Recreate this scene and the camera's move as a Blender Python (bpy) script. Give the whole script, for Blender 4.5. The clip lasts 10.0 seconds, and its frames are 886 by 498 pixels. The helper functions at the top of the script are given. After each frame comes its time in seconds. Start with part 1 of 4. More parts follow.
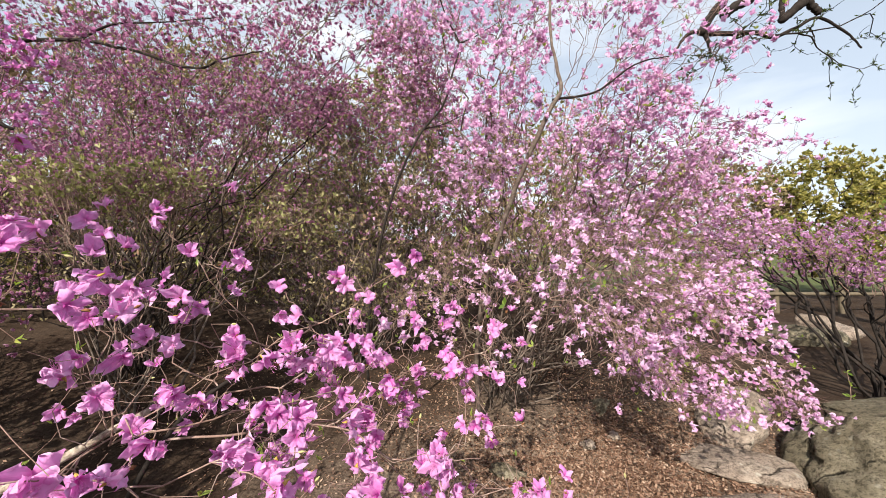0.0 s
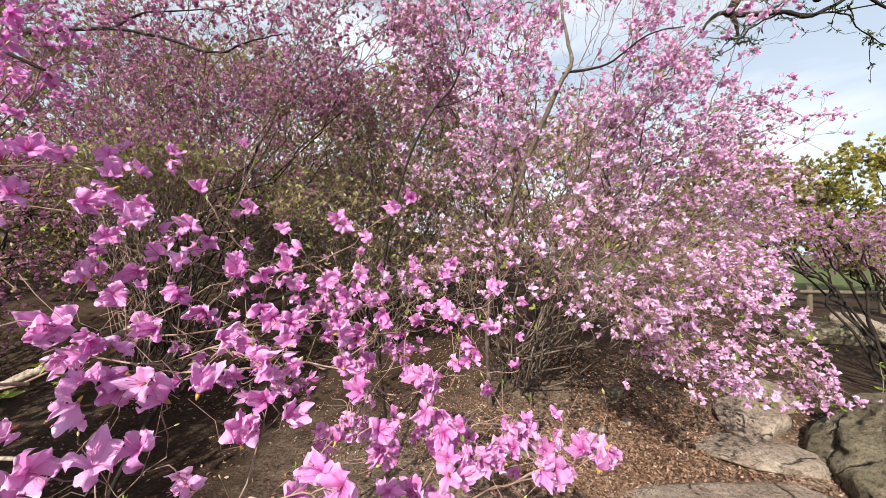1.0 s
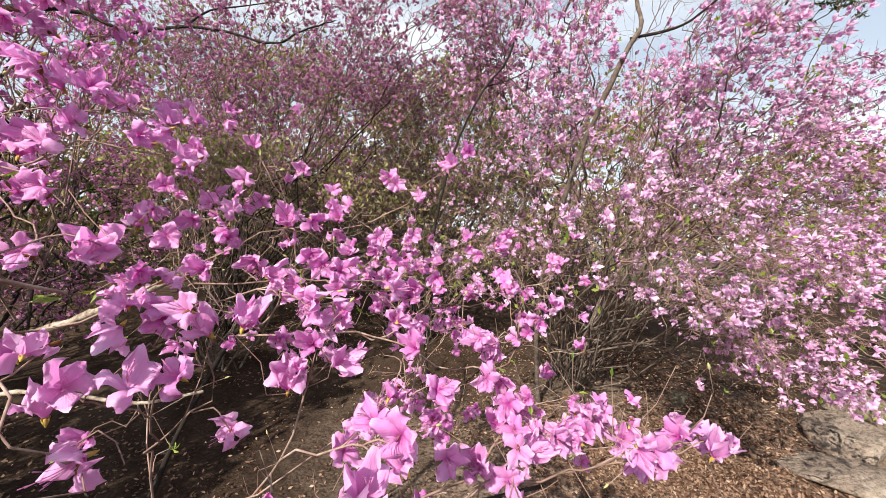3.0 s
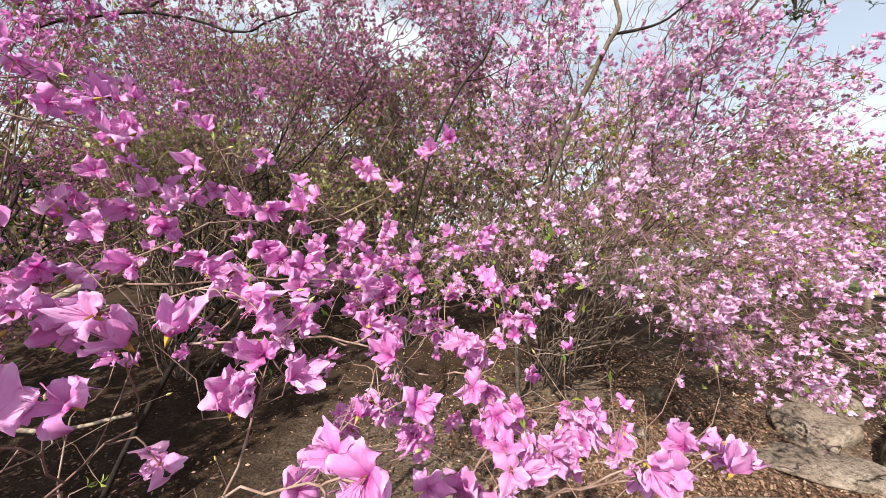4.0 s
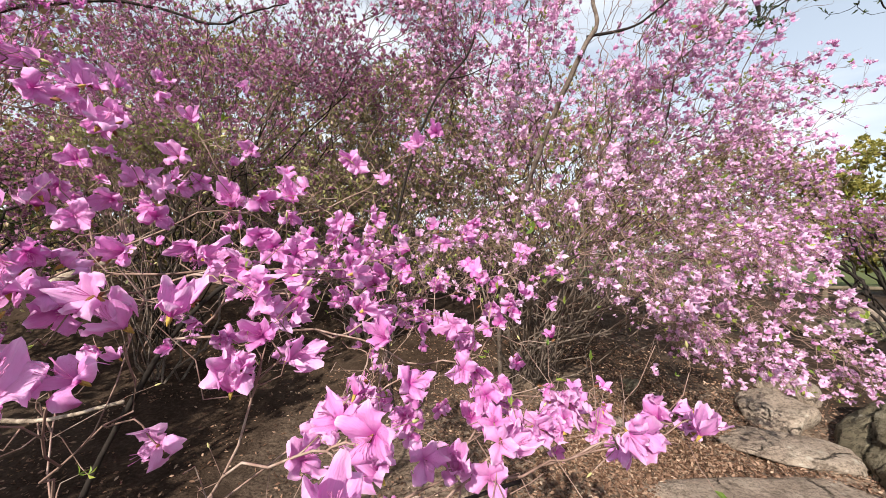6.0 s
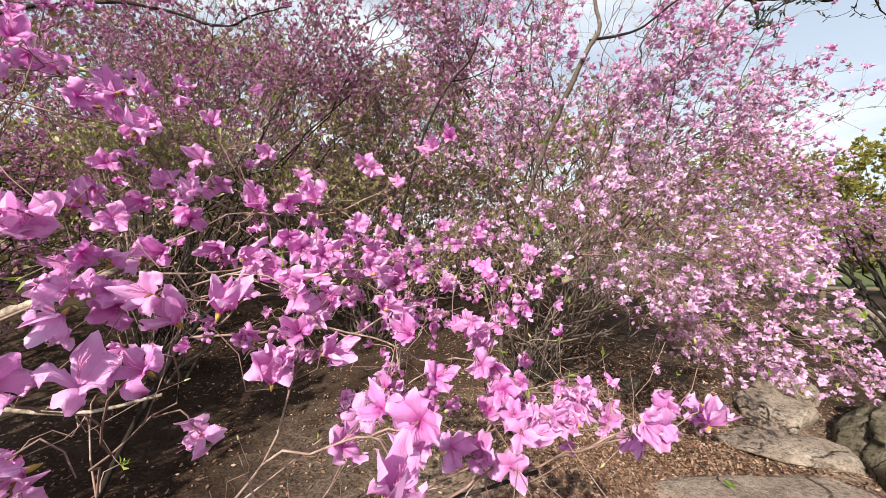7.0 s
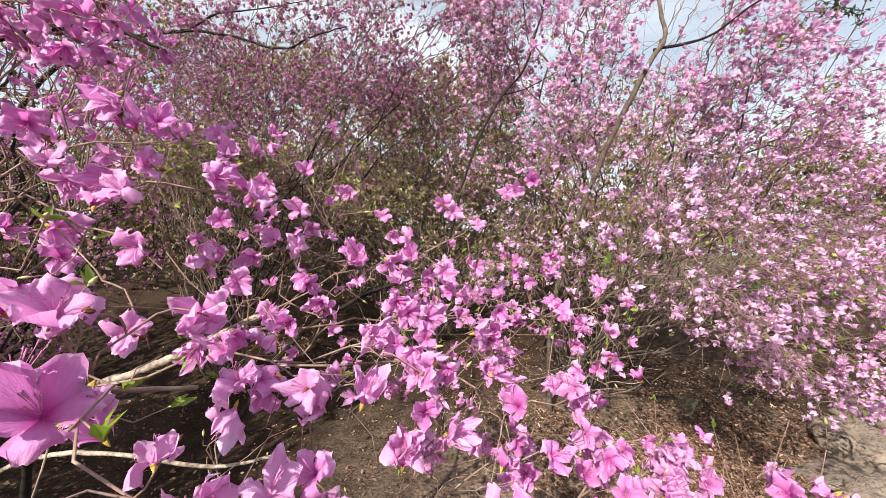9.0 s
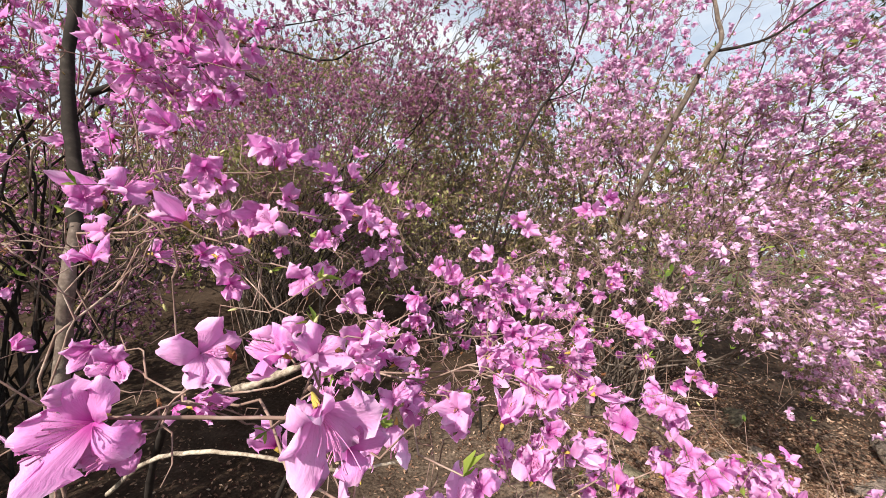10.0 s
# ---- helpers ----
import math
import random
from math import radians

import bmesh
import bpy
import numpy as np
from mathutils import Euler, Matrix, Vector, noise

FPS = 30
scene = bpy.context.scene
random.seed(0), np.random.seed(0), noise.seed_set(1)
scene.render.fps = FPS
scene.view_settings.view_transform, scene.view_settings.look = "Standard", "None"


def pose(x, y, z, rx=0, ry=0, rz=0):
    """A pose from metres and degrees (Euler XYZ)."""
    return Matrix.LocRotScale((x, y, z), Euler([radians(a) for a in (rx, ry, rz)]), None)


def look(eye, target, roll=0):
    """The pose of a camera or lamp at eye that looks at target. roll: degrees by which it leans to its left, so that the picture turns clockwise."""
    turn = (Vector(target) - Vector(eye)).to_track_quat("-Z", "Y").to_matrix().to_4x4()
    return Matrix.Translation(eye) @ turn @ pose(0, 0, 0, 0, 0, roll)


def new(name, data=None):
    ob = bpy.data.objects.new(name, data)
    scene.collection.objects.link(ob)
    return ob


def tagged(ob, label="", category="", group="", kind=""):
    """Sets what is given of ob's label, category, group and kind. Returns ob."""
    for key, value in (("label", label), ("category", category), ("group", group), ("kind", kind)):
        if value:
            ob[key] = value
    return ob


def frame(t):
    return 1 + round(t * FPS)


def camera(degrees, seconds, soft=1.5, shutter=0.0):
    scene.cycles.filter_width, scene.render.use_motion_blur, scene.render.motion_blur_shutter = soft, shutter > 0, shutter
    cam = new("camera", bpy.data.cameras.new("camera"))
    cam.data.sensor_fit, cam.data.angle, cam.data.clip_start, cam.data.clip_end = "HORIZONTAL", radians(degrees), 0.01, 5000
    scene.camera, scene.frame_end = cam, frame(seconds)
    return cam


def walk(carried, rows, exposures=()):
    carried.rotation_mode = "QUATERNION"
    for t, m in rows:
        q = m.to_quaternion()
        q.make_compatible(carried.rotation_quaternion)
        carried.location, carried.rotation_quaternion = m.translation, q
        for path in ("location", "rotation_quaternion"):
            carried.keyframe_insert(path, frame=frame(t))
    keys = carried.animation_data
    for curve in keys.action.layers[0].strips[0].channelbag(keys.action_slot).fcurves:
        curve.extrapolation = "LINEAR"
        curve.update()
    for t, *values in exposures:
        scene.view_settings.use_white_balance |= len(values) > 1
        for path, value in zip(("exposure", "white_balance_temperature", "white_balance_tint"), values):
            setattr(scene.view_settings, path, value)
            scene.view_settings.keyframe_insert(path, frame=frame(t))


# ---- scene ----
cam = camera(103.1, 10.0, soft=0.9)
PATH = [
    (0, (0.021, 0.039, 1.7), (-0.019, 2.039, 1.727), -0.1),
    (0.5, (0.133, -0.01, 1.634), (0.07, 1.988, 1.663), 0.2),
    (1, (0.085, 0.014, 1.558), (-0.062, 2.009, 1.572), 0.5),
    (1.5, (0.047, 0.05, 1.474), (-0.209, 2.034, 1.477), 0.8),
    (2, (0.056, 0.045, 1.434), (-0.275, 2.017, 1.435), 0.9),
    (2.5, (0.055, 0.024, 1.451), (-0.325, 1.988, 1.45), 1.2),
    (2.7, (0.048, 0.047, 1.468), (-0.352, 2.007, 1.465), 1.4),
    (3.8, (0.039, 0.152, 1.471), (-0.263, 2.129, 1.475), 1.3),
    (4, (0.03, 0.159, 1.456), (-0.242, 2.14, 1.464), 1.1),
    (4.5, (0.016, 0.162, 1.458), (-0.225, 2.147, 1.462), 1.0),
    (5, (0.026, 0.161, 1.451), (-0.193, 2.149, 1.454), 0.9),
    (5.5, (0.03, 0.152, 1.441), (-0.158, 2.143, 1.447), 0.8),
    (6.8, (-0.006, 0.115, 1.438), (-0.165, 2.109, 1.434), 0.7),
    (7, (-0.01, 0.111, 1.439), (-0.171, 2.105, 1.444), 0.8),
    (7.5, (-0.041, 0.107, 1.466), (-0.219, 2.099, 1.472), 0.9),
    (8, (-0.086, 0.12, 1.482), (-0.341, 2.103, 1.483), 0.9),
    (8.5, (-0.093, 0.137, 1.478), (-0.409, 2.112, 1.481), 1.0),
    (8.8, (-0.111, 0.124, 1.5), (-0.446, 2.096, 1.508), 1.4),
    (9, (-0.115, 0.094, 1.537), (-0.469, 2.062, 1.535), 1.2),
    (9.5, (-0.156, 0.064, 1.55), (-0.564, 2.022, 1.542), 1.3),
    (10, (-0.234, 0.033, 1.573), (-0.717, 1.974, 1.567), 1.4),
]
walk(cam, [(t, look(eye, target, roll)) for t, eye, target, roll in PATH])

# ---- light ----
SUN_AZ, SUN_EL = 196.0, 35.0          # degrees clockwise from +y, and above the horizon
world = bpy.data.worlds.new("world")
scene.world = world
world.use_nodes = True
wn = world.node_tree
wn.nodes.clear()
w_out = wn.nodes.new("ShaderNodeOutputWorld")
w_bg = wn.nodes.new("ShaderNodeBackground")
w_sky = wn.nodes.new("ShaderNodeTexSky")
w_sky.sky_type, w_sky.sun_disc = "NISHITA", False
w_sky.sun_elevation, w_sky.sun_rotation = radians(SUN_EL), radians(SUN_AZ)
w_sky.air_density, w_sky.dust_density, w_sky.ozone_density = 1.0, 2.0, 1.0
w_bg.inputs["Strength"].default_value = 0.088
# thin white cloud over the blue
w_tc = wn.nodes.new("ShaderNodeTexCoord")
w_map = wn.nodes.new("ShaderNodeMapping")
w_map.inputs["Scale"].default_value = (1.0, 1.0, 4.0)
w_noise = wn.nodes.new("ShaderNodeTexNoise")
w_noise.inputs["Scale"].default_value, w_noise.inputs["Detail"].default_value = 1.7, 6.0
w_ramp = wn.nodes.new("ShaderNodeValToRGB")
w_ramp.color_ramp.elements[0].position, w_ramp.color_ramp.elements[1].position = 0.46, 0.74
w_mix = wn.nodes.new("ShaderNodeMixRGB")
w_mix.inputs[2].default_value = (9.4, 9.5, 9.6, 1)
w_haze = wn.nodes.new("ShaderNodeMixRGB")
w_haze.inputs[2].default_value = (6.3, 7.0, 7.8, 1)
w_sep = wn.nodes.new("ShaderNodeSeparateXYZ")
w_low = wn.nodes.new("ShaderNodeMapRange")
for key, value in (("From Min", 0.0), ("From Max", 0.9), ("To Min", 0.85), ("To Max", 0.25)):
    w_low.inputs[key].default_value = value
w_mul = wn.nodes.new("ShaderNodeMath")
w_mul.operation = "MULTIPLY"
w_mul.inputs[1].default_value = 0.8
for a, b in ((w_tc.outputs["Generated"], w_sep.inputs[0]), (w_sep.outputs["Z"], w_low.inputs["Value"]), (w_low.outputs[0], w_haze.inputs[0]), (w_tc.outputs["Generated"], w_map.inputs["Vector"]), (w_map.outputs[0], w_noise.inputs["Vector"]),
             (w_noise.outputs[0], w_ramp.inputs[0]), (w_ramp.outputs[0], w_mul.inputs[0]), (w_mul.outputs[0], w_mix.inputs[0]),
             (w_sky.outputs[0], w_haze.inputs[1]), (w_haze.outputs[0], w_mix.inputs[1]), (w_mix.outputs[0], w_bg.inputs["Color"]), (w_bg.outputs[0], w_out.inputs[0])):
    wn.links.new(a, b)
sun = new("sun", bpy.data.lights.new("sun", "SUN"))
sun.data.energy, sun.data.angle, sun.data.color = 5.0, radians(0.5), (1.0, 0.93, 0.82)
sun_dir = Vector((math.sin(radians(SUN_AZ)) * math.cos(radians(SUN_EL)), math.cos(radians(SUN_AZ)) * math.cos(radians(SUN_EL)), math.sin(radians(SUN_EL))))
sun.matrix_world = look(sun_dir * 30, (0, 0, 0))
scene.view_settings.exposure = 0.76


# ---- materials ----
class Mat:
    """A node material with short calls."""
    def __init__(self, name):
        self.m = bpy.data.materials.new(name)
        self.m.use_nodes = True
        self.t = self.m.node_tree
        self.t.nodes.clear()
        self.out = self.t.nodes.new("ShaderNodeOutputMaterial")

    def n(self, kind, **inputs):
        node = self.t.nodes.new(kind)
        for key, value in inputs.items():
            sock = node.inputs[key.replace("_", " ")]
            if isinstance(value, bpy.types.NodeSocket):
                self.t.links.new(value, sock)
            else:
                sock.default_value = value
        return node

    def ramp(self, fac, *stops):
        node = self.t.nodes.new("ShaderNodeValToRGB")
        el = node.color_ramp.elements
        while len(el) < len(stops):
            el.new(0.5)
        for e, (p, c) in zip(el, stops):
            e.position, e.color = p, (*c, 1)
        self.t.links.new(fac, node.inputs[0])
        return node.outputs[0]

    def mix(self, fac, a, b, blend="MIX"):
        node = self.t.nodes.new("ShaderNodeMixRGB")
        node.blend_type = blend
        for sock, v in zip(node.inputs, (fac, a, b)):
            if isinstance(v, bpy.types.NodeSocket):
                self.t.links.new(v, sock)
            elif isinstance(v, tuple):
                sock.default_value = (*v, 1)
            else:
                sock.default_value = v
        return node.outputs[0]

    def noise(self, scale, detail=5.0, vec=None, rough=0.6):
        node = self.n("ShaderNodeTexNoise", Scale=scale, Detail=detail, Roughness=rough)
        if vec is not None:
            self.t.links.new(vec, node.inputs["Vector"])
        return node.outputs[0]

    def coord(self, which="Object"):
        return self.t.nodes.new("ShaderNodeTexCoord").outputs[which]

    def bump(self, height, strength=0.5, dist=0.01):
        return self.n("ShaderNodeBump", Height=height, Strength=strength, Distance=dist).outputs[0]

    def end(self, shader):
        self.t.links.new(shader, self.out.inputs["Surface"])
        return self.m


def leafy(name, colour, through_colour, share, gloss=0.03, rough=0.5, crinkle=False):
    """Thin petals and leaves: they scatter light back and let some of it through. crinkle: fine pleats along a petal."""
    k = Mat(name)
    col, thr = colour(k), through_colour(k)
    dn, tn = k.n("ShaderNodeBsdfDiffuse", Color=col), k.n("ShaderNodeBsdfTranslucent", Color=thr)
    if crinkle:
        uv = k.t.nodes.new("ShaderNodeUVMap").outputs[0]
        pleat = k.noise(7.0, 3.0, k.n("ShaderNodeMapping", Vector=uv, Scale=(1.6, 0.7, 1.0)).outputs[0])
        nrm = k.bump(pleat, 0.35, 0.003)
        for node in (dn, tn):
            k.t.links.new(nrm, node.inputs["Normal"])
    d, t = dn.outputs[0], tn.outputs[0]
    mx = k.n("ShaderNodeMixShader", Fac=share)
    k.t.links.new(d, mx.inputs[1])
    k.t.links.new(t, mx.inputs[2])
    g = k.n("ShaderNodeBsdfGlossy", Roughness=rough)
    m2 = k.n("ShaderNodeMixShader", Fac=gloss)
    k.t.links.new(mx.outputs[0], m2.inputs[1])
    k.t.links.new(g.outputs[0], m2.inputs[2])
    return k.end(m2.outputs[0])


def petal_colour(throat, middle, edge, island=False, spots=False):
    def f(k):
        uv = k.t.nodes.new("ShaderNodeUVMap").outputs[0]
        sep = k.n("ShaderNodeSeparateXYZ", Vector=uv)
        base = k.ramp(sep.outputs["Y"], (0.08, throat), (0.34, middle), (0.72, middle), (1.0, edge))
        veins = k.noise(28.0, 3.0, k.n("ShaderNodeMapping", Vector=uv, Scale=(1.0, 0.12, 1.0)).outputs[0])
        base = k.mix(k.ramp(veins, (0.42, (0, 0, 0)), (0.64, (0.2, 0.2, 0.2))), base, throat)
        if spots:
            dots = k.n("ShaderNodeTexVoronoi", Vector=k.n("ShaderNodeMapping", Vector=uv, Scale=(1.0, 2.2, 1.0)).outputs[0], Scale=13.0)
            where = k.mix(1.0, k.ramp(sep.outputs["X"], (0.98, (1, 1, 1)), (1.0, (0, 0, 0))), k.ramp(sep.outputs["Y"], (0.18, (0, 0, 0)), (0.28, (1, 1, 1)), (0.52, (1, 1, 1)), (0.62, (0, 0, 0))), "MULTIPLY")
            base = k.mix(k.mix(1.0, where, k.ramp(dots.outputs[0], (0.16, (0.8, 0.8, 0.8)), (0.28, (0, 0, 0))), "MULTIPLY"), base, (0.42, 0.02, 0.22))
        if island:
            rnd = k.t.nodes.new("ShaderNodeNewGeometry").outputs["Random Per Island"]
        else:
            rnd = k.t.nodes.new("ShaderNodeObjectInfo").outputs["Random"]
        if island:
            base = k.mix(k.ramp(rnd, (0.0, (0.5, 0.5, 0.5)), (0.35, (0, 0, 0))), base, throat)
        return k.mix(k.ramp(rnd, (0.25, (0, 0, 0)), (1.0, (0.55, 0.55, 0.55))), base, edge)
    return f


PINK = ((0.52, 0.08, 0.38), (0.70, 0.295, 0.615), (0.84, 0.54, 0.78))
m_petal = leafy("azalea_petal", petal_colour(*PINK, spots=True), petal_colour((0.60, 0.07, 0.42), (0.79, 0.24, 0.66), (0.86, 0.40, 0.77)), 0.42, 0.015, crinkle=True)
m_petal_mass = leafy("azalea_petal_mass", petal_colour(*PINK, True), petal_colour((0.66, 0.09, 0.46), (0.84, 0.29, 0.70), (0.90, 0.45, 0.82), True), 0.42, 0.012)
PALE = ((0.56, 0.22, 0.47), (0.74, 0.48, 0.70), (0.87, 0.68, 0.85))
m_petal_pale = leafy("pale_petal", petal_colour(*PALE), petal_colour((0.66, 0.21, 0.50), (0.85, 0.47, 0.75), (0.92, 0.62, 0.85)), 0.42, 0.012)
m_petal_pale_mass = leafy("pale_petal_mass", petal_colour(*PALE, True), petal_colour((0.66, 0.21, 0.50), (0.85, 0.47, 0.75), (0.92, 0.62, 0.85), True), 0.42, 0.012)
ROSE = ((0.25, 0.08, 0.16), (0.39, 0.19, 0.295), (0.58, 0.38, 0.50))
m_petal_rose = leafy("rose_petal_mass", petal_colour(*ROSE, True), petal_colour((0.4, 0.05, 0.24), (0.52, 0.15, 0.37), (0.66, 0.3, 0.53), True), 0.42, 0.012)


MAUVE = ((0.34, 0.10, 0.27), (0.48, 0.24, 0.43), (0.66, 0.44, 0.61))
m_petal_mauve = leafy("mauve_petal_mass", petal_colour(*MAUVE, True), petal_colour((0.45, 0.08, 0.32), (0.58, 0.22, 0.48), (0.70, 0.38, 0.62), True), 0.42, 0.012)


def island_ramp(*stops):
    return lambda k: k.ramp(k.t.nodes.new("ShaderNodeNewGeometry").outputs["Random Per Island"], *stops)


m_leaf = leafy("young_leaf", island_ramp((0.0, (0.10, 0.17, 0.025)), (0.5, (0.19, 0.27, 0.045)), (1.0, (0.33, 0.36, 0.08))),
               island_ramp((0.0, (0.20, 0.32, 0.03)), (1.0, (0.42, 0.5, 0.07))), 0.4, 0.03)
m_leaf_olive = leafy("olive_leaf", island_ramp((0.0, (0.08, 0.065, 0.032)), (0.45, (0.235, 0.195, 0.10)), (0.75, (0.42, 0.35, 0.21)), (1.0, (0.40, 0.24, 0.17))),
                     island_ramp((0.0, (0.13, 0.16, 0.03)), (1.0, (0.35, 0.32, 0.08))), 0.35, 0.02)
m_leaf_pale = leafy("pale_olive_leaf", island_ramp((0.0, (0.10, 0.105, 0.035)), (0.5, (0.27, 0.265, 0.10)), (1.0, (0.46, 0.43, 0.22))),
                    island_ramp((0.0, (0.2, 0.24, 0.05)), (1.0, (0.42, 0.42, 0.14))), 0.35, 0.02)
m_leaf_yellow = leafy("yellow_green_leaf", island_ramp((0.0, (0.12, 0.13, 0.04)), (0.5, (0.30, 0.28, 0.08)), (1.0, (0.50, 0.42, 0.13))),
                      island_ramp((0.0, (0.24, 0.24, 0.05)), (1.0, (0.48, 0.40, 0.09))), 0.4, 0.02)
m_leaf_dark = leafy("dark_leaf", island_ramp((0.0, (0.02, 0.03, 0.012)), (0.6, (0.05, 0.07, 0.02)), (1.0, (0.1, 0.11, 0.04))),
                    island_ramp((0.0, (0.05, 0.09, 0.01)), (1.0, (0.14, 0.2, 0.03))), 0.3, 0.02)
m_litter = leafy("dead_leaf", island_ramp((0.0, (0.045, 0.026, 0.018)), (0.35, (0.13, 0.072, 0.047)), (0.75, (0.26, 0.16, 0.11)), (0.95, (0.35, 0.24, 0.17)), (1.0, (0.44, 0.33, 0.25))),
                 island_ramp((0.0, (0.2, 0.08, 0.03)), (1.0, (0.35, 0.2, 0.1))), 0.12, 0.015)


def plain(name, stops, scale, rough, bump=0.4, dist=0.002, fine=6.0):
    """A rough natural surface: a broad and a fine noise lay the tones over it."""
    k = Mat(name)
    c = k.coord()
    big, small = k.noise(scale, 6.0, c), k.noise(scale * fine, 6.0, c)
    col = k.ramp(k.mix(0.45, big, small), *stops)
    b = k.n("ShaderNodeBsdfPrincipled", Base_Color=col, Roughness=rough, Specular_IOR_Level=0.15, Normal=k.bump(small, bump, dist))
    return k.end(b.outputs[0])


m_bark = plain("azalea_bark", ((0.3, (0.05, 0.037, 0.03)), (0.5, (0.125, 0.095, 0.078)), (0.7, (0.30, 0.255, 0.215))), 22.0, 0.85)
m_twig = plain("twig_bark", ((0.3, (0.10, 0.062, 0.048)), (0.52, (0.25, 0.165, 0.135)), (0.72, (0.48, 0.40, 0.345))), 9.0, 0.8)
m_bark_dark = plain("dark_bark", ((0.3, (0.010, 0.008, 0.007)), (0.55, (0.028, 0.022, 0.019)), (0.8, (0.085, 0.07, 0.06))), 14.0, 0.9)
m_pale_wood = plain("lichened_bark", ((0.36, (0.06, 0.045, 0.035)), (0.47, (0.22, 0.175, 0.135)), (0.55, (0.38, 0.325, 0.26)), (0.68, (0.54, 0.48, 0.40))), 26.0, 0.85)
m_stamen = plain("stamen", ((0.3, (0.60, 0.16, 0.42)), (0.7, (0.75, 0.35, 0.6))), 30.0, 0.6, 0.0)
m_bud = plain("bud_scale", ((0.3, (0.22, 0.11, 0.03)), (0.5, (0.45, 0.31, 0.07)), (0.7, (0.60, 0.50, 0.16))), 120.0, 0.6)
m_bud_brown = plain("brown_bud", ((0.3, (0.06, 0.022, 0.012)), (0.5, (0.16, 0.065, 0.03)), (0.7, (0.34, 0.19, 0.08))), 150.0, 0.6)
m_bud_green = plain("green_bud", ((0.3, (0.30, 0.27, 0.10)), (0.7, (0.55, 0.52, 0.26))), 200.0, 0.6)
m_wood_rail = plain("rail_wood", ((0.3, (0.07, 0.055, 0.038)), (0.7, (0.16, 0.13, 0.09))), 6.0, 0.85)


def rock_material(name, tones, lichen):
    """Weathered stone: broad tones, dark stains, grain, lichen spots and a few cracks."""
    k = Mat(name)
    c = k.coord()
    big, mid, fine = k.noise(1.3, 8.0, c), k.noise(7.0, 9.0, c, 0.7), k.noise(60.0, 8.0, c, 0.7)
    col = k.ramp(k.mix(0.6, big, mid), *tones)
    dark = tuple(0.25 * v for v in tones[0][1])
    col = k.mix(k.ramp(fine, (0.34, (0.8, 0.8, 0.8)), (0.49, (0, 0, 0))), col, dark)
    col = k.mix(k.ramp(k.noise(2.2, 9.0, c, 0.75), (0.32, (0.7, 0.7, 0.7)), (0.44, (0, 0, 0))), col, tuple(0.5 * v for v in tones[0][1]))
    col = k.mix(k.ramp(k.noise(23.0, 8.0, c, 0.75), (0.36, (0.8, 0.8, 0.8)), (0.52, (0, 0, 0))), col, tuple(0.42 * v for v in tones[0][1]))
    spots = k.n("ShaderNodeTexVoronoi", Vector=k.mix(0.06, c, k.n("ShaderNodeTexNoise", Scale=9.0, Detail=4.0).outputs[1]), Scale=15.0, Randomness=1.0)
    patch = k.mix(1.0, k.ramp(spots.outputs[0], (0.12, (0.8, 0.8, 0.8)), (0.30, (0, 0, 0))), k.ramp(k.noise(2.6, 6.0, c), (0.50, (0, 0, 0)), (0.62, (1, 1, 1))), "MULTIPLY")
    col = k.mix(patch, col, lichen)
    crack = k.n("ShaderNodeTexVoronoi", Vector=k.mix(0.25, c, k.n("ShaderNodeTexNoise", Scale=3.0, Detail=6.0).outputs[1]), Scale=2.1)
    crack.feature = "DISTANCE_TO_EDGE"
    line = k.mix(1.0, k.ramp(crack.outputs[0], (0.0, (1, 1, 1)), (0.022, (0, 0, 0))), k.ramp(mid, (0.46, (0, 0, 0)), (0.54, (1, 1, 1))), "MULTIPLY")
    col = k.mix(line, col, dark)
    h = k.mix(0.6, k.mix(0.5, mid, fine), line, "SUBTRACT")
    b = k.n("ShaderNodeBsdfPrincipled", Base_Color=col, Roughness=0.92, Specular_IOR_Level=0.15, Normal=k.bump(h, 1.0, 0.06))
    return k.end(b.outputs[0])


m_rock = rock_material("rock", ((0.3, (0.12, 0.10, 0.066)), (0.5, (0.225, 0.19, 0.128)), (0.7, (0.36, 0.315, 0.23))), (0.52, 0.50, 0.42))
m_stone = rock_material("pale_stone", ((0.3, (0.23, 0.175, 0.135)), (0.5, (0.38, 0.30, 0.24)), (0.7, (0.50, 0.42, 0.34))), (0.55, 0.50, 0.42))


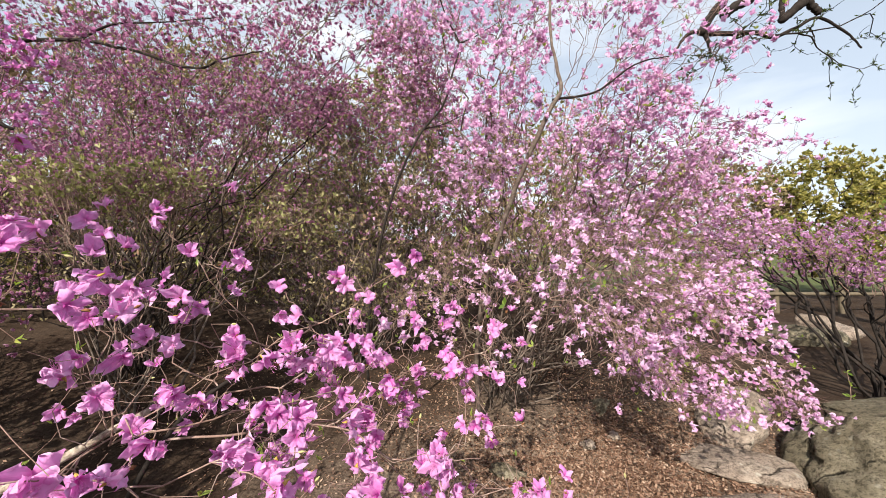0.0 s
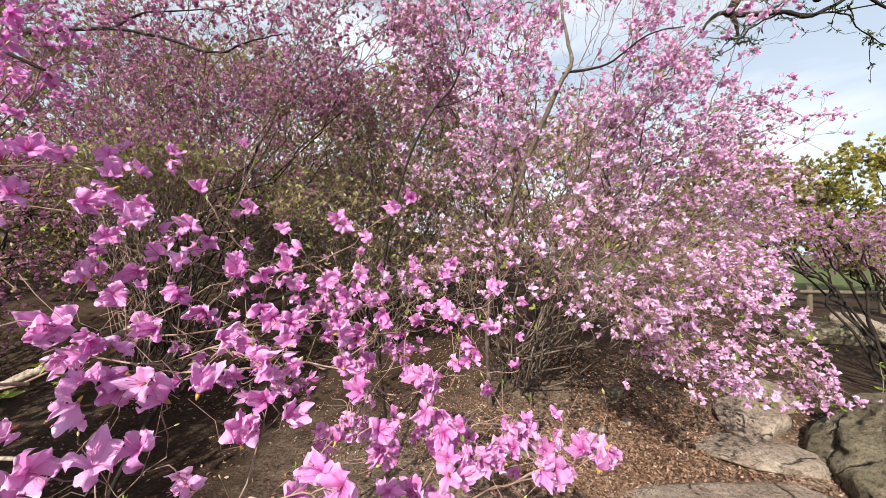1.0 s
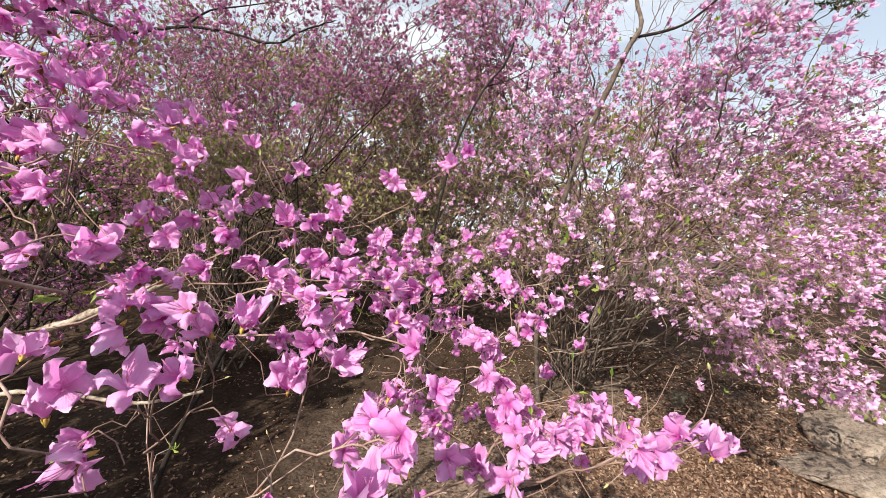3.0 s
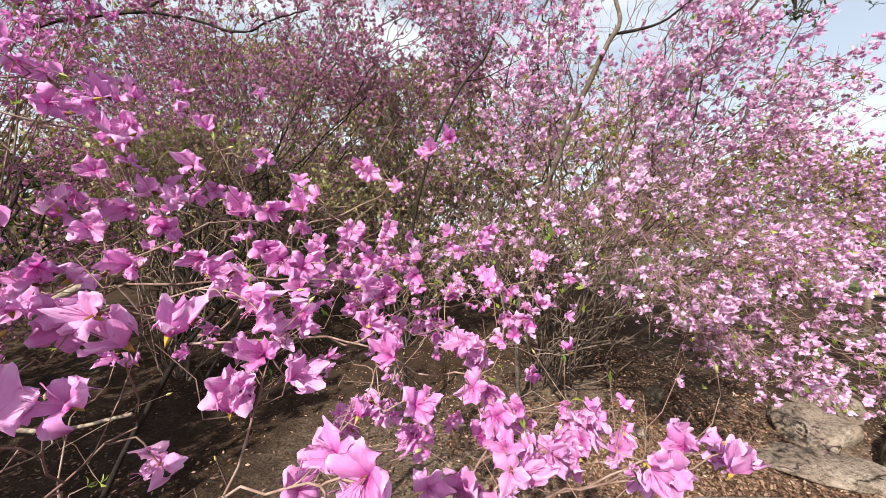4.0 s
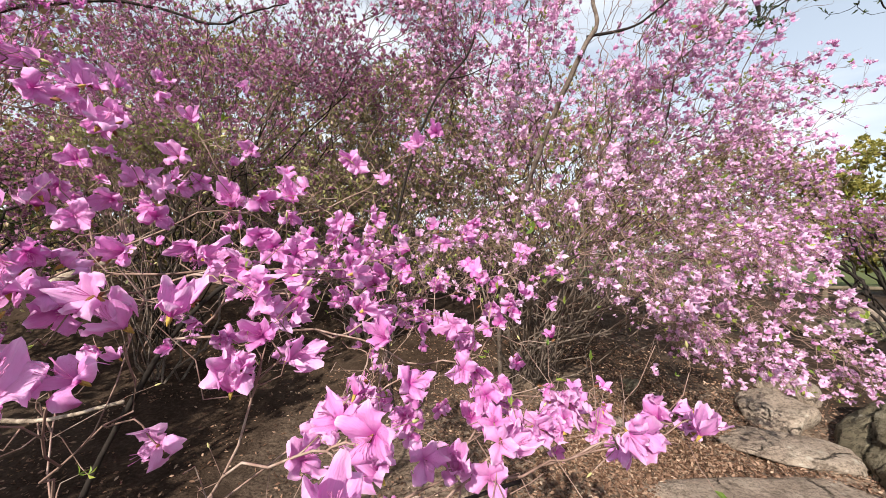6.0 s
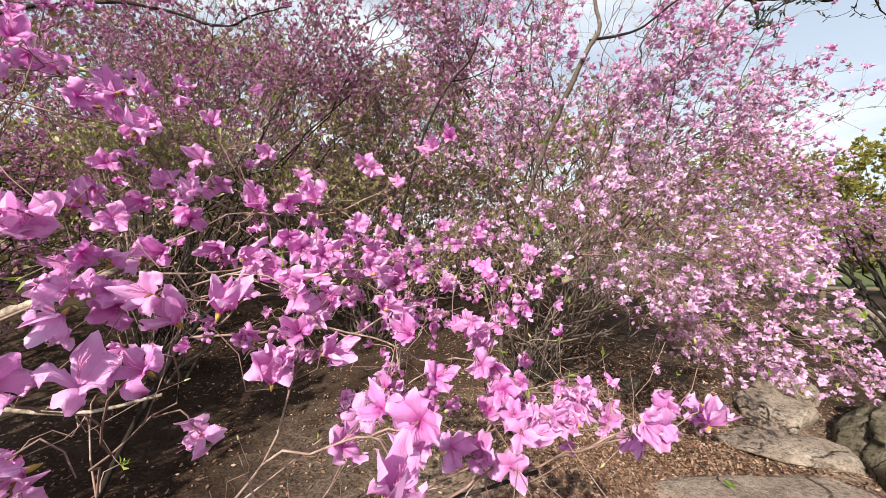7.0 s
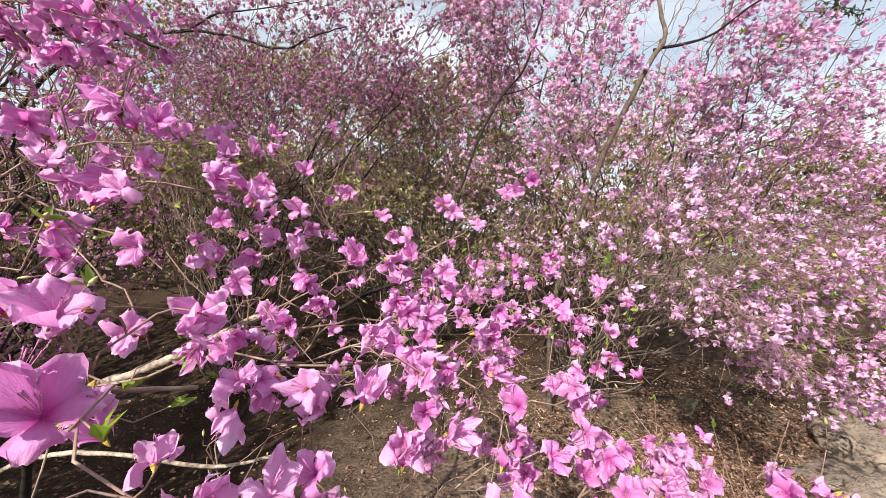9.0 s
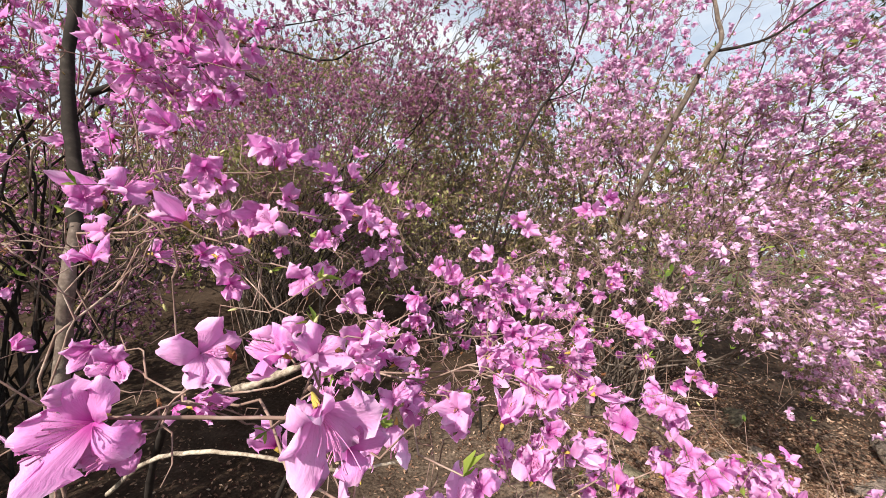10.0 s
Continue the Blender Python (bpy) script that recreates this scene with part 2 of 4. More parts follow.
def ground_material():
    k = Mat("soil")
    c = k.coord()
    big, mid, fine = k.noise(0.7, 5.0, c), k.noise(6.0, 8.0, c), k.noise(45.0, 8.0, c)
    # brown soil tones, set darker to hold the shade outside the sunlit band
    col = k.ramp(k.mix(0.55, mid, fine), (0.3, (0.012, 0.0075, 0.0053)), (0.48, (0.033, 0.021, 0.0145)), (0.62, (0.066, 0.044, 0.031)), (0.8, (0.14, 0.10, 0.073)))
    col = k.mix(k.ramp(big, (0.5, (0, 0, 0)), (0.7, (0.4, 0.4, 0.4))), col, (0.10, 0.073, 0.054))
    pos = k.n("ShaderNodeSeparateXYZ", Vector=c)
    # dry tan gravelly earth before shrubs and beside rocks, paled as sunlit ground
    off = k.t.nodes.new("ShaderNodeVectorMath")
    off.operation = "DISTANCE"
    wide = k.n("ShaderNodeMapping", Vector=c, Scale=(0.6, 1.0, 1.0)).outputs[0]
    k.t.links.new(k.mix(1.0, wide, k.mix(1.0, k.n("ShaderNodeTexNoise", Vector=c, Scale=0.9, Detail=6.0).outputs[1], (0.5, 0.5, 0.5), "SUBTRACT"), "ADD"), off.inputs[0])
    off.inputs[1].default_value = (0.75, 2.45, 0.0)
    dry_lit = k.n("ShaderNodeMapRange", Value=off.outputs["Value"], From_Min=1.75, From_Max=0.8).outputs[0]
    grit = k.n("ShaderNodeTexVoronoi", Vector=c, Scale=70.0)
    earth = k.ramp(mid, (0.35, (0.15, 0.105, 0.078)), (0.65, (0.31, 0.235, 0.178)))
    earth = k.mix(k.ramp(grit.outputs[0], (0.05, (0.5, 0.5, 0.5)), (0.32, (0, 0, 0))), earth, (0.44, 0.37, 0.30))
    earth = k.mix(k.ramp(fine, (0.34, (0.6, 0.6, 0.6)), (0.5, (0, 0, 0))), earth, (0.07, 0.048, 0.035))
    col = k.mix(k.mix(1.0, dry_lit, k.ramp(fine, (0.32, (0.35, 0.35, 0.35)), (0.6, (1, 1, 1))), "MULTIPLY"), col, earth)
    # grass beyond the shrubs
    far = k.n("ShaderNodeMapRange", Value=pos.outputs["Y"], From_Min=13.0, From_Max=16.0).outputs[0]
    col = k.mix(k.mix(1.0, far, k.ramp(mid, (0.35, (0.5, 0.5, 0.5)), (0.6, (1, 1, 1))), "MULTIPLY"), col, (0.10, 0.12, 0.045))
    b = k.n("ShaderNodeBsdfPrincipled", Base_Color=col, Roughness=0.95, Specular_IOR_Level=0.08, Normal=k.bump(k.mix(0.5, mid, fine), 1.0, 0.03))
    return k.end(b.outputs[0])


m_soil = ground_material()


# ---- mesh tools ----
rng = np.random.default_rng(7)


def mesh_from(name, verts, faces, material, uv=None, smooth=True):
    """A mesh from arrays: verts (n, 3), faces (m, 3 or 4) and, per vertex, uv (n, 2)."""
    me = bpy.data.meshes.new(name)
    verts, faces = np.asarray(verts, np.float32), np.asarray(faces, np.int32)
    k = faces.shape[1]
    me.vertices.add(len(verts))
    me.vertices.foreach_set("co", verts.ravel())
    me.loops.add(faces.size)
    me.loops.foreach_set("vertex_index", faces.ravel())
    me.polygons.add(len(faces))
    me.polygons.foreach_set("loop_start", np.arange(0, faces.size, k, dtype=np.int32))
    me.polygons.foreach_set("use_smooth", np.full(len(faces), smooth))
    if uv is not None:
        layer = me.uv_layers.new(name="UVMap")
        layer.data.foreach_set("uv", np.asarray(uv, np.float32)[faces.ravel()].ravel())
    me.materials.append(material)
    me.update(calc_edges=True)
    me.validate()
    return me


def thing(name, place, label, category, group="", kind=""):
    ob = new(name)
    ob.location = place
    ob.empty_display_size = 0.05
    return tagged(ob, label, category, group, kind)


def part_mesh(name, me, parent, label="", kind=""):
    """A mesh in world metres as a part of an empty that stands unturned at parent.location."""
    ob = new(name, me)
    ob.parent = parent
    ob.location = -Vector(parent.location)
    return tagged(ob, label, kind=kind)


def part(name, bm, material, parent, label=""):
    me = bpy.data.meshes.new(name)
    bm.to_mesh(me)
    bm.free()
    me.materials.append(material)
    ob = new(name, me)
    ob.parent = parent
    return tagged(ob, label)


def unit(v):
    v = np.asarray(v, float)
    return v / (np.linalg.norm(v, axis=-1, keepdims=True) + 1e-9)


def frames_along(z, spin):
    """Rotation matrices whose third axis is z, turned about it by spin."""
    z = unit(z)
    helper = np.where(np.abs(z[:, 2:3]) < 0.95, [[0.0, 0.0, 1.0]], [[1.0, 0.0, 0.0]])
    x = unit(np.cross(helper, z))
    y = np.cross(z, x)
    c, s = np.cos(spin)[:, None], np.sin(spin)[:, None]
    return np.stack([x * c + y * s, y * c - x * s, z], axis=2)


def scatter(template, places, turns, sizes):
    """Copies of (verts, faces, uv) laid out as one big array."""
    v, f, uv = template
    n = len(places)
    out = np.einsum("nij,vj->nvi", turns * np.asarray(sizes)[:, None, None], v) + np.asarray(places)[:, None, :]
    faces = f[None] + (np.arange(n) * len(v))[:, None, None]
    return out.reshape(-1, 3), faces.reshape(-1, f.shape[1]), np.tile(uv, (n, 1))


def joined(name, template_list, places, turns, sizes, material):
    """One mesh of many copies, drawn at random from a few templates of one face size."""
    pick = rng.integers(0, len(template_list), len(places))
    vs, fs, us, off = [], [], [], 0
    for i, tpl in enumerate(template_list):
        m = pick == i
        if m.any():
            v, f, u = scatter(tpl, np.asarray(places)[m], turns[m], np.asarray(sizes)[m])
            vs.append(v), fs.append(f + off), us.append(u)
            off += len(v)
    return mesh_from(name, np.concatenate(vs), np.concatenate(fs), material, np.concatenate(us))


def grid_faces(rows, cols, start=0):
    return [(start + r * cols + c, start + r * cols + c + 1, start + (r + 1) * cols + c + 1, start + (r + 1) * cols + c)
            for r in range(rows - 1) for c in range(cols - 1)]


# ---- flowers, leaves ----
def corolla(seed, rows, cols, open_=1.0, ruffle=1.0):
    """An azalea flower one unit across that looks along +z: a short funnel, three hooded upper lobes (towards +y) and two larger spread lower ones.
    uv: across, and from throat to edge."""
    r = np.random.default_rng(seed)
    verts, faces, uv = [], [], []
    for k in range(5):
        a0 = math.radians((90, 22, 158, -42, -138)[k]) + r.normal(0, 0.09)
        size = (0.98, 0.95, 0.95, 1.12, 1.12)[k] * r.uniform(0.9, 1.08)
        curl = (-0.04, 0.05, 0.05, 0.22, 0.22)[k] + r.normal(0, 0.13)
        lift = (1 - open_) * 0.55 + r.normal(0, 0.05)
        tilt = r.normal(0, 0.16)
        ph = r.uniform(0, 6.28, 5)
        notch = r.uniform(0.0, 0.06)
        start = len(verts)
        bow, crease = r.normal(0, 0.10), r.uniform(0.03, 0.09)
        for i in range(rows):
            u = i / (rows - 1)
            rad = (0.006 + 0.54 * u) * size * (1 - 0.28 * (1 - open_) * u)
            half = size * (0.04 + (0.175, 0.165, 0.165, 0.16, 0.16)[k] * math.sin(math.pi * (0.02 + 0.73 * u ** 1.3)) ** 0.9)
            rise = -0.40 * (1 - u) ** 1.6 + lift * u - curl * u ** 2.2
            for j in range(cols):
                v = 2 * j / (cols - 1) - 1
                edge = u * u * abs(v)
                wave = ruffle * (0.09 * u * u * math.sin(3.1 * v + ph[0]) + 0.15 * edge * math.sin(10 * u + 3 * v + ph[1]) + 0.08 * edge * math.sin(19 * u + 2 * v + ph[3]) + 0.03 * u * math.sin(6 * v + 5 * u + ph[2]))
                x = rad - 0.27 * size * abs(v) ** 2.1 * u ** 3.5 - notch * (1 - abs(v)) * u ** 6 + 0.025 * u ** 3 * math.sin(7 * v + ph[4])
                y = half * v * (1 + 0.14 * u * math.sin(11 * u + ph[2])) + bow * u * u
                z = rise - 0.16 * v * v * u + crease * u * (1 - abs(v)) ** 2 + wave + tilt * v * u * 0.5
                verts.append((x * math.cos(a0) - y * math.sin(a0), x * math.sin(a0) + y * math.cos(a0), z))
                uv.append((v * 0.5 + 0.5 + k * 1.3, u))
        faces += grid_faces(rows, cols, start)
    return np.array(verts), np.array(faces), np.array(uv)


def tubes(paths, sides=3):
    """Tapered tubes along polylines: each path is (points (k, 3), radii (k,)). Quads, with the ends left to taper."""
    vs, fs, off = [], [], 0
    for pts, rad in paths:
        k = len(pts)
        t = np.gradient(pts, axis=0)
        t = unit(t)
        ref = np.array((0.0, 0.0, 1.0)) if abs(t[0, 2]) < 0.9 else np.array((1.0, 0.0, 0.0))
        x = unit(np.cross(t, ref))
        y = np.cross(t, x)
        a = np.arange(sides) * 2 * math.pi / sides
        ring = x[:, None, :] * np.cos(a)[None, :, None] + y[:, None, :] * np.sin(a)[None, :, None]
        v = pts[:, None, :] + ring * rad[:, None, None]
        vs.append(v.reshape(-1, 3))
        i = np.arange(k - 1)[:, None] * sides
        j = np.arange(sides)[None]
        jn = (j + 1) % sides
        f = np.stack([i + j, i + jn, i + jn + sides, i + j + sides], axis=-1).reshape(-1, 4) + off
        fs.append(f)
        off += k * sides
    return np.concatenate(vs), np.concatenate(fs)


def stamen_paths(seed):
    r = np.random.default_rng(seed)
    out = []
    for k in range(9):
        a = r.uniform(-1.3, 1.3) - math.pi / 2
        ln, spread, up = r.uniform(0.36, 0.66), r.uniform(0.05, 0.22), r.uniform(0.04, 0.16)
        s = np.linspace(0, 1, 5)
        d = spread * s
        pts = np.stack([np.cos(a) * d, np.sin(a) * d + up * s ** 3, -0.3 + ln * s], axis=1)
        rad = np.array([0.006, 0.005, 0.0045, 0.004, 0.012])
        out.append((pts, rad))
    return out


BLOOMS = [corolla(11 + i, 9, 9, open_=o) for i, o in enumerate((1.0, 0.85, 0.6, 1.1, 0.95, 0.75, 0.35, 1.0, 0.9, 1.05, 0.7, 0.5))]
MID_BLOOMS = [corolla(31 + i, 4, 3, open_=o, ruffle=1.4) for i, o in enumerate((1.0, 0.7, 0.4, 1.1, 0.9, 0.6))]


def far_bloom(seed):
    """A flower for the distance: five bent kites."""
    v, f, u = corolla(seed, 3, 2, 0.75, 1.5)
    return v, f, u


FAR_BLOOMS = [far_bloom(51 + i) for i in range(4)]
bloom_meshes = [mesh_from("flower", *t[:2], m_petal, t[2]) for t in BLOOMS]
mid_bloom_meshes = [mesh_from("flower", *t[:2], m_petal_pale, t[2]) for t in MID_BLOOMS]
stamen_meshes = [mesh_from("stamen_tuft", *tubes(stamen_paths(70 + i)), m_stamen) for i in range(3)]


def bud_cup(seed):
    """The pointed scales and stalk at the foot of a flower, along -z."""
    r = np.random.default_rng(seed)
    s = np.linspace(0, 1, 5)
    paths = [(np.stack([0 * s, 0 * s, -0.41 - 0.20 * s], 1), 0.05 * np.array([0.7, 1.0, 0.9, 0.6, 0.25]))]
    for k in range(5):
        a, d = r.uniform(0, 6.28), r.uniform(0.05, 0.08)
        pts = np.stack([np.cos(a) * d * s, np.sin(a) * d * s, -0.58 + 0.20 * s], 1)
        paths.append((pts, 0.024 * np.array([0.4, 1.0, 0.9, 0.6, 0.08])))
    return tubes(paths, 4)


BUD = (lambda vf: (vf[0], vf[1], np.zeros((len(vf[0]), 2))))(tubes([(np.stack([0 * np.linspace(0, 1, 5)] * 2 + [np.linspace(-0.1, 1, 5)], 1), 0.2 * np.array([0.4, 1.0, 1.0, 0.6, 0.05]))], 5))
bud_meshes = [mesh_from("calyx", *bud_cup(90 + i), m_bud) for i in range(2)]


def leaf_template(seed, rows=4, wide=0.34, across=(-1, 0, 1)):
    """A pointed leaf one unit long that lies along +z, folded on its midrib."""
    r = np.random.default_rng(seed)
    verts, uv = [], []
    curl = r.uniform(-0.3, 0.3)
    for i in range(rows):
        u = i / (rows - 1)
        half = wide * 0.5 * math.sin(math.pi * (0.06 + 0.9 * u)) ** 0.8
        for v in across:
            verts.append((half * v, 0.10 * abs(v) * math.sin(math.pi * u) + curl * u * u, u))
            uv.append((v * 0.5 + 0.5, u))
    return np.array(verts), np.array(grid_faces(rows, len(across))), np.array(uv)


LEAVES = [leaf_template(110 + i, 3) for i in range(4)]
FAR_LEAVES = [leaf_template(115 + i, 3, 0.5, (-1, 1)) for i in range(4)]
DEAD_LEAVES = [leaf_template(120 + i, 3, 0.55, (-1, 1)) for i in range(6)]


# ---- shrubs ----
def bend(p, q, d, wiggle, k):
    """A crooked way from p to q that sets out along d."""
    ln = np.linalg.norm(q - p)
    c = p + d * ln * 0.45
    s = np.linspace(0, 1, k)[:, None]
    pts = (1 - s) ** 2 * p + 2 * s * (1 - s) * c + s * s * q
    w = rng.normal(0, wiggle * ln, (3, 3))
    return pts + 1.3 * w[0] * np.sin(math.pi * s) + w[1] * np.sin(2 * math.pi * s) + 0.7 * w[2] * np.sin(3 * math.pi * s)


def grow(base, way, tips, r_tip=0.0011, power=0.5, step=0.5, wiggle=0.03, fine=5, arch=0.0):
    """Limbs that fork from base until they reach every tip. Returns polylines with radii, and the twig's way at each tip."""
    paths, ends = [], np.zeros((len(tips), 3))
    stack = [(np.asarray(base, float), unit(way), np.arange(len(tips)))]
    while stack:
        p, d, ix = stack.pop()
        if len(ix) <= 2:
            for i in ix:
                pts = bend(p, tips[i], d, wiggle * 1.5, fine)
                paths.append((pts, np.linspace(r_tip * 1.5, r_tip, fine)))
                ends[i] = unit(pts[-1] - pts[-2])
            continue
        c = tips[ix]
        a, b = c[rng.integers(len(c))], c[rng.integers(len(c))]
        for _ in range(5):
            near = ((c - a) ** 2).sum(1) < ((c - b) ** 2).sum(1)
            if near.all() or not near.any():
                near = rng.random(len(c)) < 0.5
                near[0], near[-1] = True, False
            a, b = c[near].mean(0), c[~near].mean(0)
        for m, g in ((near, a), (~near, b)):
            n = int(m.sum())
            if n == 0:
                continue
            goal = p + (g - p) * step * rng.uniform(0.75, 1.2)
            if n > 10:
                goal[2] += arch * np.linalg.norm((g - p)[:2])
            k = 6 if n > 12 else 4 if n > 4 and fine > 3 else 3
            pts = bend(p, goal, d, wiggle, k)
            r0, r1 = r_tip * len(ix) ** power, r_tip * n ** power
            paths.append((pts, np.linspace(0.5 * (r0 + r1), r1, k)))
            stack.append((pts[-1], unit(0.65 * unit(pts[-1] - pts[-2]) + 0.35 * unit(g - pts[-1])), ix[m]))
    return paths, ends


def sample_canopy(blobs, count, clump=2.2, cut=0.0, hollow=0.35):
    """Points in a union of ellipsoids (centre, radii, weight), thinned to clumps and denser towards the outside."""
    w = np.array([b[2] for b in blobs], float)
    pts = []
    while len(pts) < count:
        c, r, _ = blobs[rng.choice(len(blobs), p=w / w.sum())]
        q = unit(rng.normal(size=3)) * rng.uniform(hollow, 1.0) ** 0.6
        q = np.array(c) + q * np.array(r)
        if noise.noise(Vector(q * clump)) > cut + rng.normal(0, 0.12):
            pts.append(q)
    return np.array(pts)


def shrub(name, root, tips, stems, label, category, group="", r_tip=0.0011, power=0.5, spread=0.15, wiggle=0.035, thick=0.005,
          bark=None, twig=None, spurs=1.0, fine=5, spur_long=1.0):
    """A many-stemmed shrub: an empty at its root, one mesh for each stem and one for its fine twigs. Returns it with the twig ways at the tips."""
    ob = thing(name, root, label, category, group)
    root = np.array(root, float)
    off = tips - root
    key = unit(off)
    seeds = key[rng.choice(len(key), stems, replace=False)]
    for _ in range(6):
        own = (key @ seeds.T).argmax(1)
        seeds = np.array([unit(key[own == i].mean(0)) if (own == i).any() else seeds[i] for i in range(stems)])
    ends = np.zeros_like(tips)
    thin = []
    for i in range(stems):
        m = own == i
        if not m.any():
            continue
        foot = root + np.array((seeds[i][0], seeds[i][1], 0)) * spread * rng.uniform(0.5, 1.3)
        foot[2] = ground_z(foot[0], foot[1]) - 0.03
        paths, e = grow(foot, unit(0.7 * seeds[i] + np.array((0, 0, 0.8))), tips[m], r_tip, power, wiggle=wiggle, fine=fine, arch=0.16)
        ends[m] = e
        heavy = [q for q in paths if q[1][0] >= thick]
        thin += [q for q in paths if q[1][0] < thick]
        if heavy:
            part_mesh("stem", mesh_from("stem", *tubes(heavy, 6), bark or m_bark), ob)
    # bare side twigs
    extra = []
    for _ in range(int(spurs * len(thin))):
        pts, rad = thin[rng.integers(len(thin))]
        i = rng.integers(1, len(pts))
        d = unit(unit(pts[i] - pts[i - 1]) + rng.normal(0, 0.7, 3))
        ln = rng.uniform(0.04, 0.16) * spur_long
        extra.append((bend(pts[i], pts[i] + d * ln, unit(d + rng.normal(0, 0.5, 3)), 0.06, fine - 1), np.linspace(rad[i] * 0.8, r_tip * 0.6, fine - 1)))
    part_mesh("twig_mass", mesh_from("twig_mass", *tubes(thin + extra, 3), twig or m_twig), ob, kind="stuff")
    spur_ends = np.array([q[0][-1] for q in extra]) if extra else np.zeros((0, 3))
    return ob, ends, spur_ends


def truss_sites(tips, ends, mean, gap, toward=(0.35, -0.55, 0.45), open_side=None, loose=0.55):
    """One to four flowers round each tip, and the ways they face: along the twig, to the light, and to the shrub's open side if one is given."""
    n = np.clip(rng.poisson(mean - 1, len(tips)) + 1, 1, 5)
    i = np.repeat(np.arange(len(tips)), n)
    to = np.array(toward) if open_side is None else 1.3 * unit(np.array(open_side) - tips[i])
    face = unit(0.4 * ends[i] + 0.6 * to + rng.normal(0, loose, (len(i), 3)))
    return tips[i] + face * gap + rng.normal(0, gap * 0.45, (len(i), 3)), face


def near_sites(tips, ends, open_side):
    """A flower at each tip and, beside a third of them, a second one; they face the open side."""
    i = np.repeat(np.arange(len(tips)), 1 + (rng.random(len(tips)) < 0.26))
    second = np.append(False, i[1:] == i[:-1])
    face = unit(0.3 * ends[i] + 0.8 * unit(np.array(open_side) - tips[i]) + rng.normal(0, 0.42, (len(i), 3)) * np.where(second, 1.6, 1.0)[:, None])
    return tips[i] + np.where(second, 1.0, 0.0)[:, None] * (rng.normal(0, 0.017, (len(i), 3)) + np.array((0, 0.012, -0.006))), face


def flower_objects(ob, places, faces_, sizes, detailed, shape=None):
    """Single flowers as parts of a shrub; close ones have stamens and bud scales."""
    turns = frames_along(faces_, rng.uniform(0, 6.28, len(places)))
    base = np.array(ob.location)
    for p, t, s in zip(places, turns, sizes):
        fl = new("flower", bloom_meshes[rng.integers(len(bloom_meshes)) if shape is None else shape] if detailed else mid_bloom_meshes[rng.integers(len(mid_bloom_meshes))])
        fl.parent = ob
        m = Matrix(t.tolist()).to_4x4()
        fl.matrix_basis = Matrix.Translation(Vector((p - base).tolist())) @ m @ Matrix.Scale(float(s), 4)
        if detailed:
            for nm, me in (("stamen_tuft", stamen_meshes[rng.integers(3)]), ("calyx", bud_meshes[rng.integers(2)])):
                sub = new(nm, me)
                sub.parent = fl


def flower_mass(ob, places, faces_, sizes, templates, material, label=""):
    turns = frames_along(faces_, rng.uniform(0, 6.28, len(places)))
    part_mesh("flower_mass", joined("flower_mass", templates, places, turns, sizes, material), ob, label, "stuff")


def leaf_mass(ob, places, ways, lo, hi, material, count=3, label="", shapes=LEAVES):
    """Tufts of young leaves at the given places."""
    i = np.repeat(np.arange(len(places)), count)
    w = unit(unit(ways)[i] + rng.normal(0, 0.6, (len(i), 3)))
    part_mesh("foliage", joined("foliage", shapes, places[i], frames_along(w, rng.uniform(0, 6.28, len(i))), rng.uniform(lo, hi, len(i)), material), ob, label, "stuff")


# ---- ground ----
def ground_z(x, y):
    rise = 0.19 * min(max(y - 3.0, 0.0), 12.0) + 0.10 * min(max(-1.2 - x, 0.0), 5.0) * min(max(y / 4.0, 0.0), 1.0)
    fade = min(max((x - 1.8) / 2.0, 0.0), 1.0)
    z = rise * (1 - 0.92 * fade)
    q = Vector((x, y, 0))
    z += 0.05 * noise.noise(q * 0.6) + 0.022 * noise.noise(q * 2.3) + 0.008 * noise.noise(q * 7.0)
    return z


def ground():
    """One sheet: close-meshed round the shrubs, wide towards the horizon."""
    def axis(lo, hi, step, far):
        near = list(np.arange(lo, hi + step / 2, step))
        out, d = [], step
        x = hi
        while x < far:
            d *= 1.35
            x += d
            out.append(x)
        return [lo - (v - hi) for v in reversed(out)] + near + out
    xs, ys = axis(-6.0, 7.0, 0.1, 900.0), axis(-2.0, 11.0, 0.1, 900.0)
    verts = [(x, y, ground_z(x, y)) for y in ys for x in xs]
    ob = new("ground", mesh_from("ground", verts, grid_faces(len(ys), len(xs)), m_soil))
    return tagged(ob, "brown woodland soil with gravel and dead leaves", "ground", kind="structure")


ground()


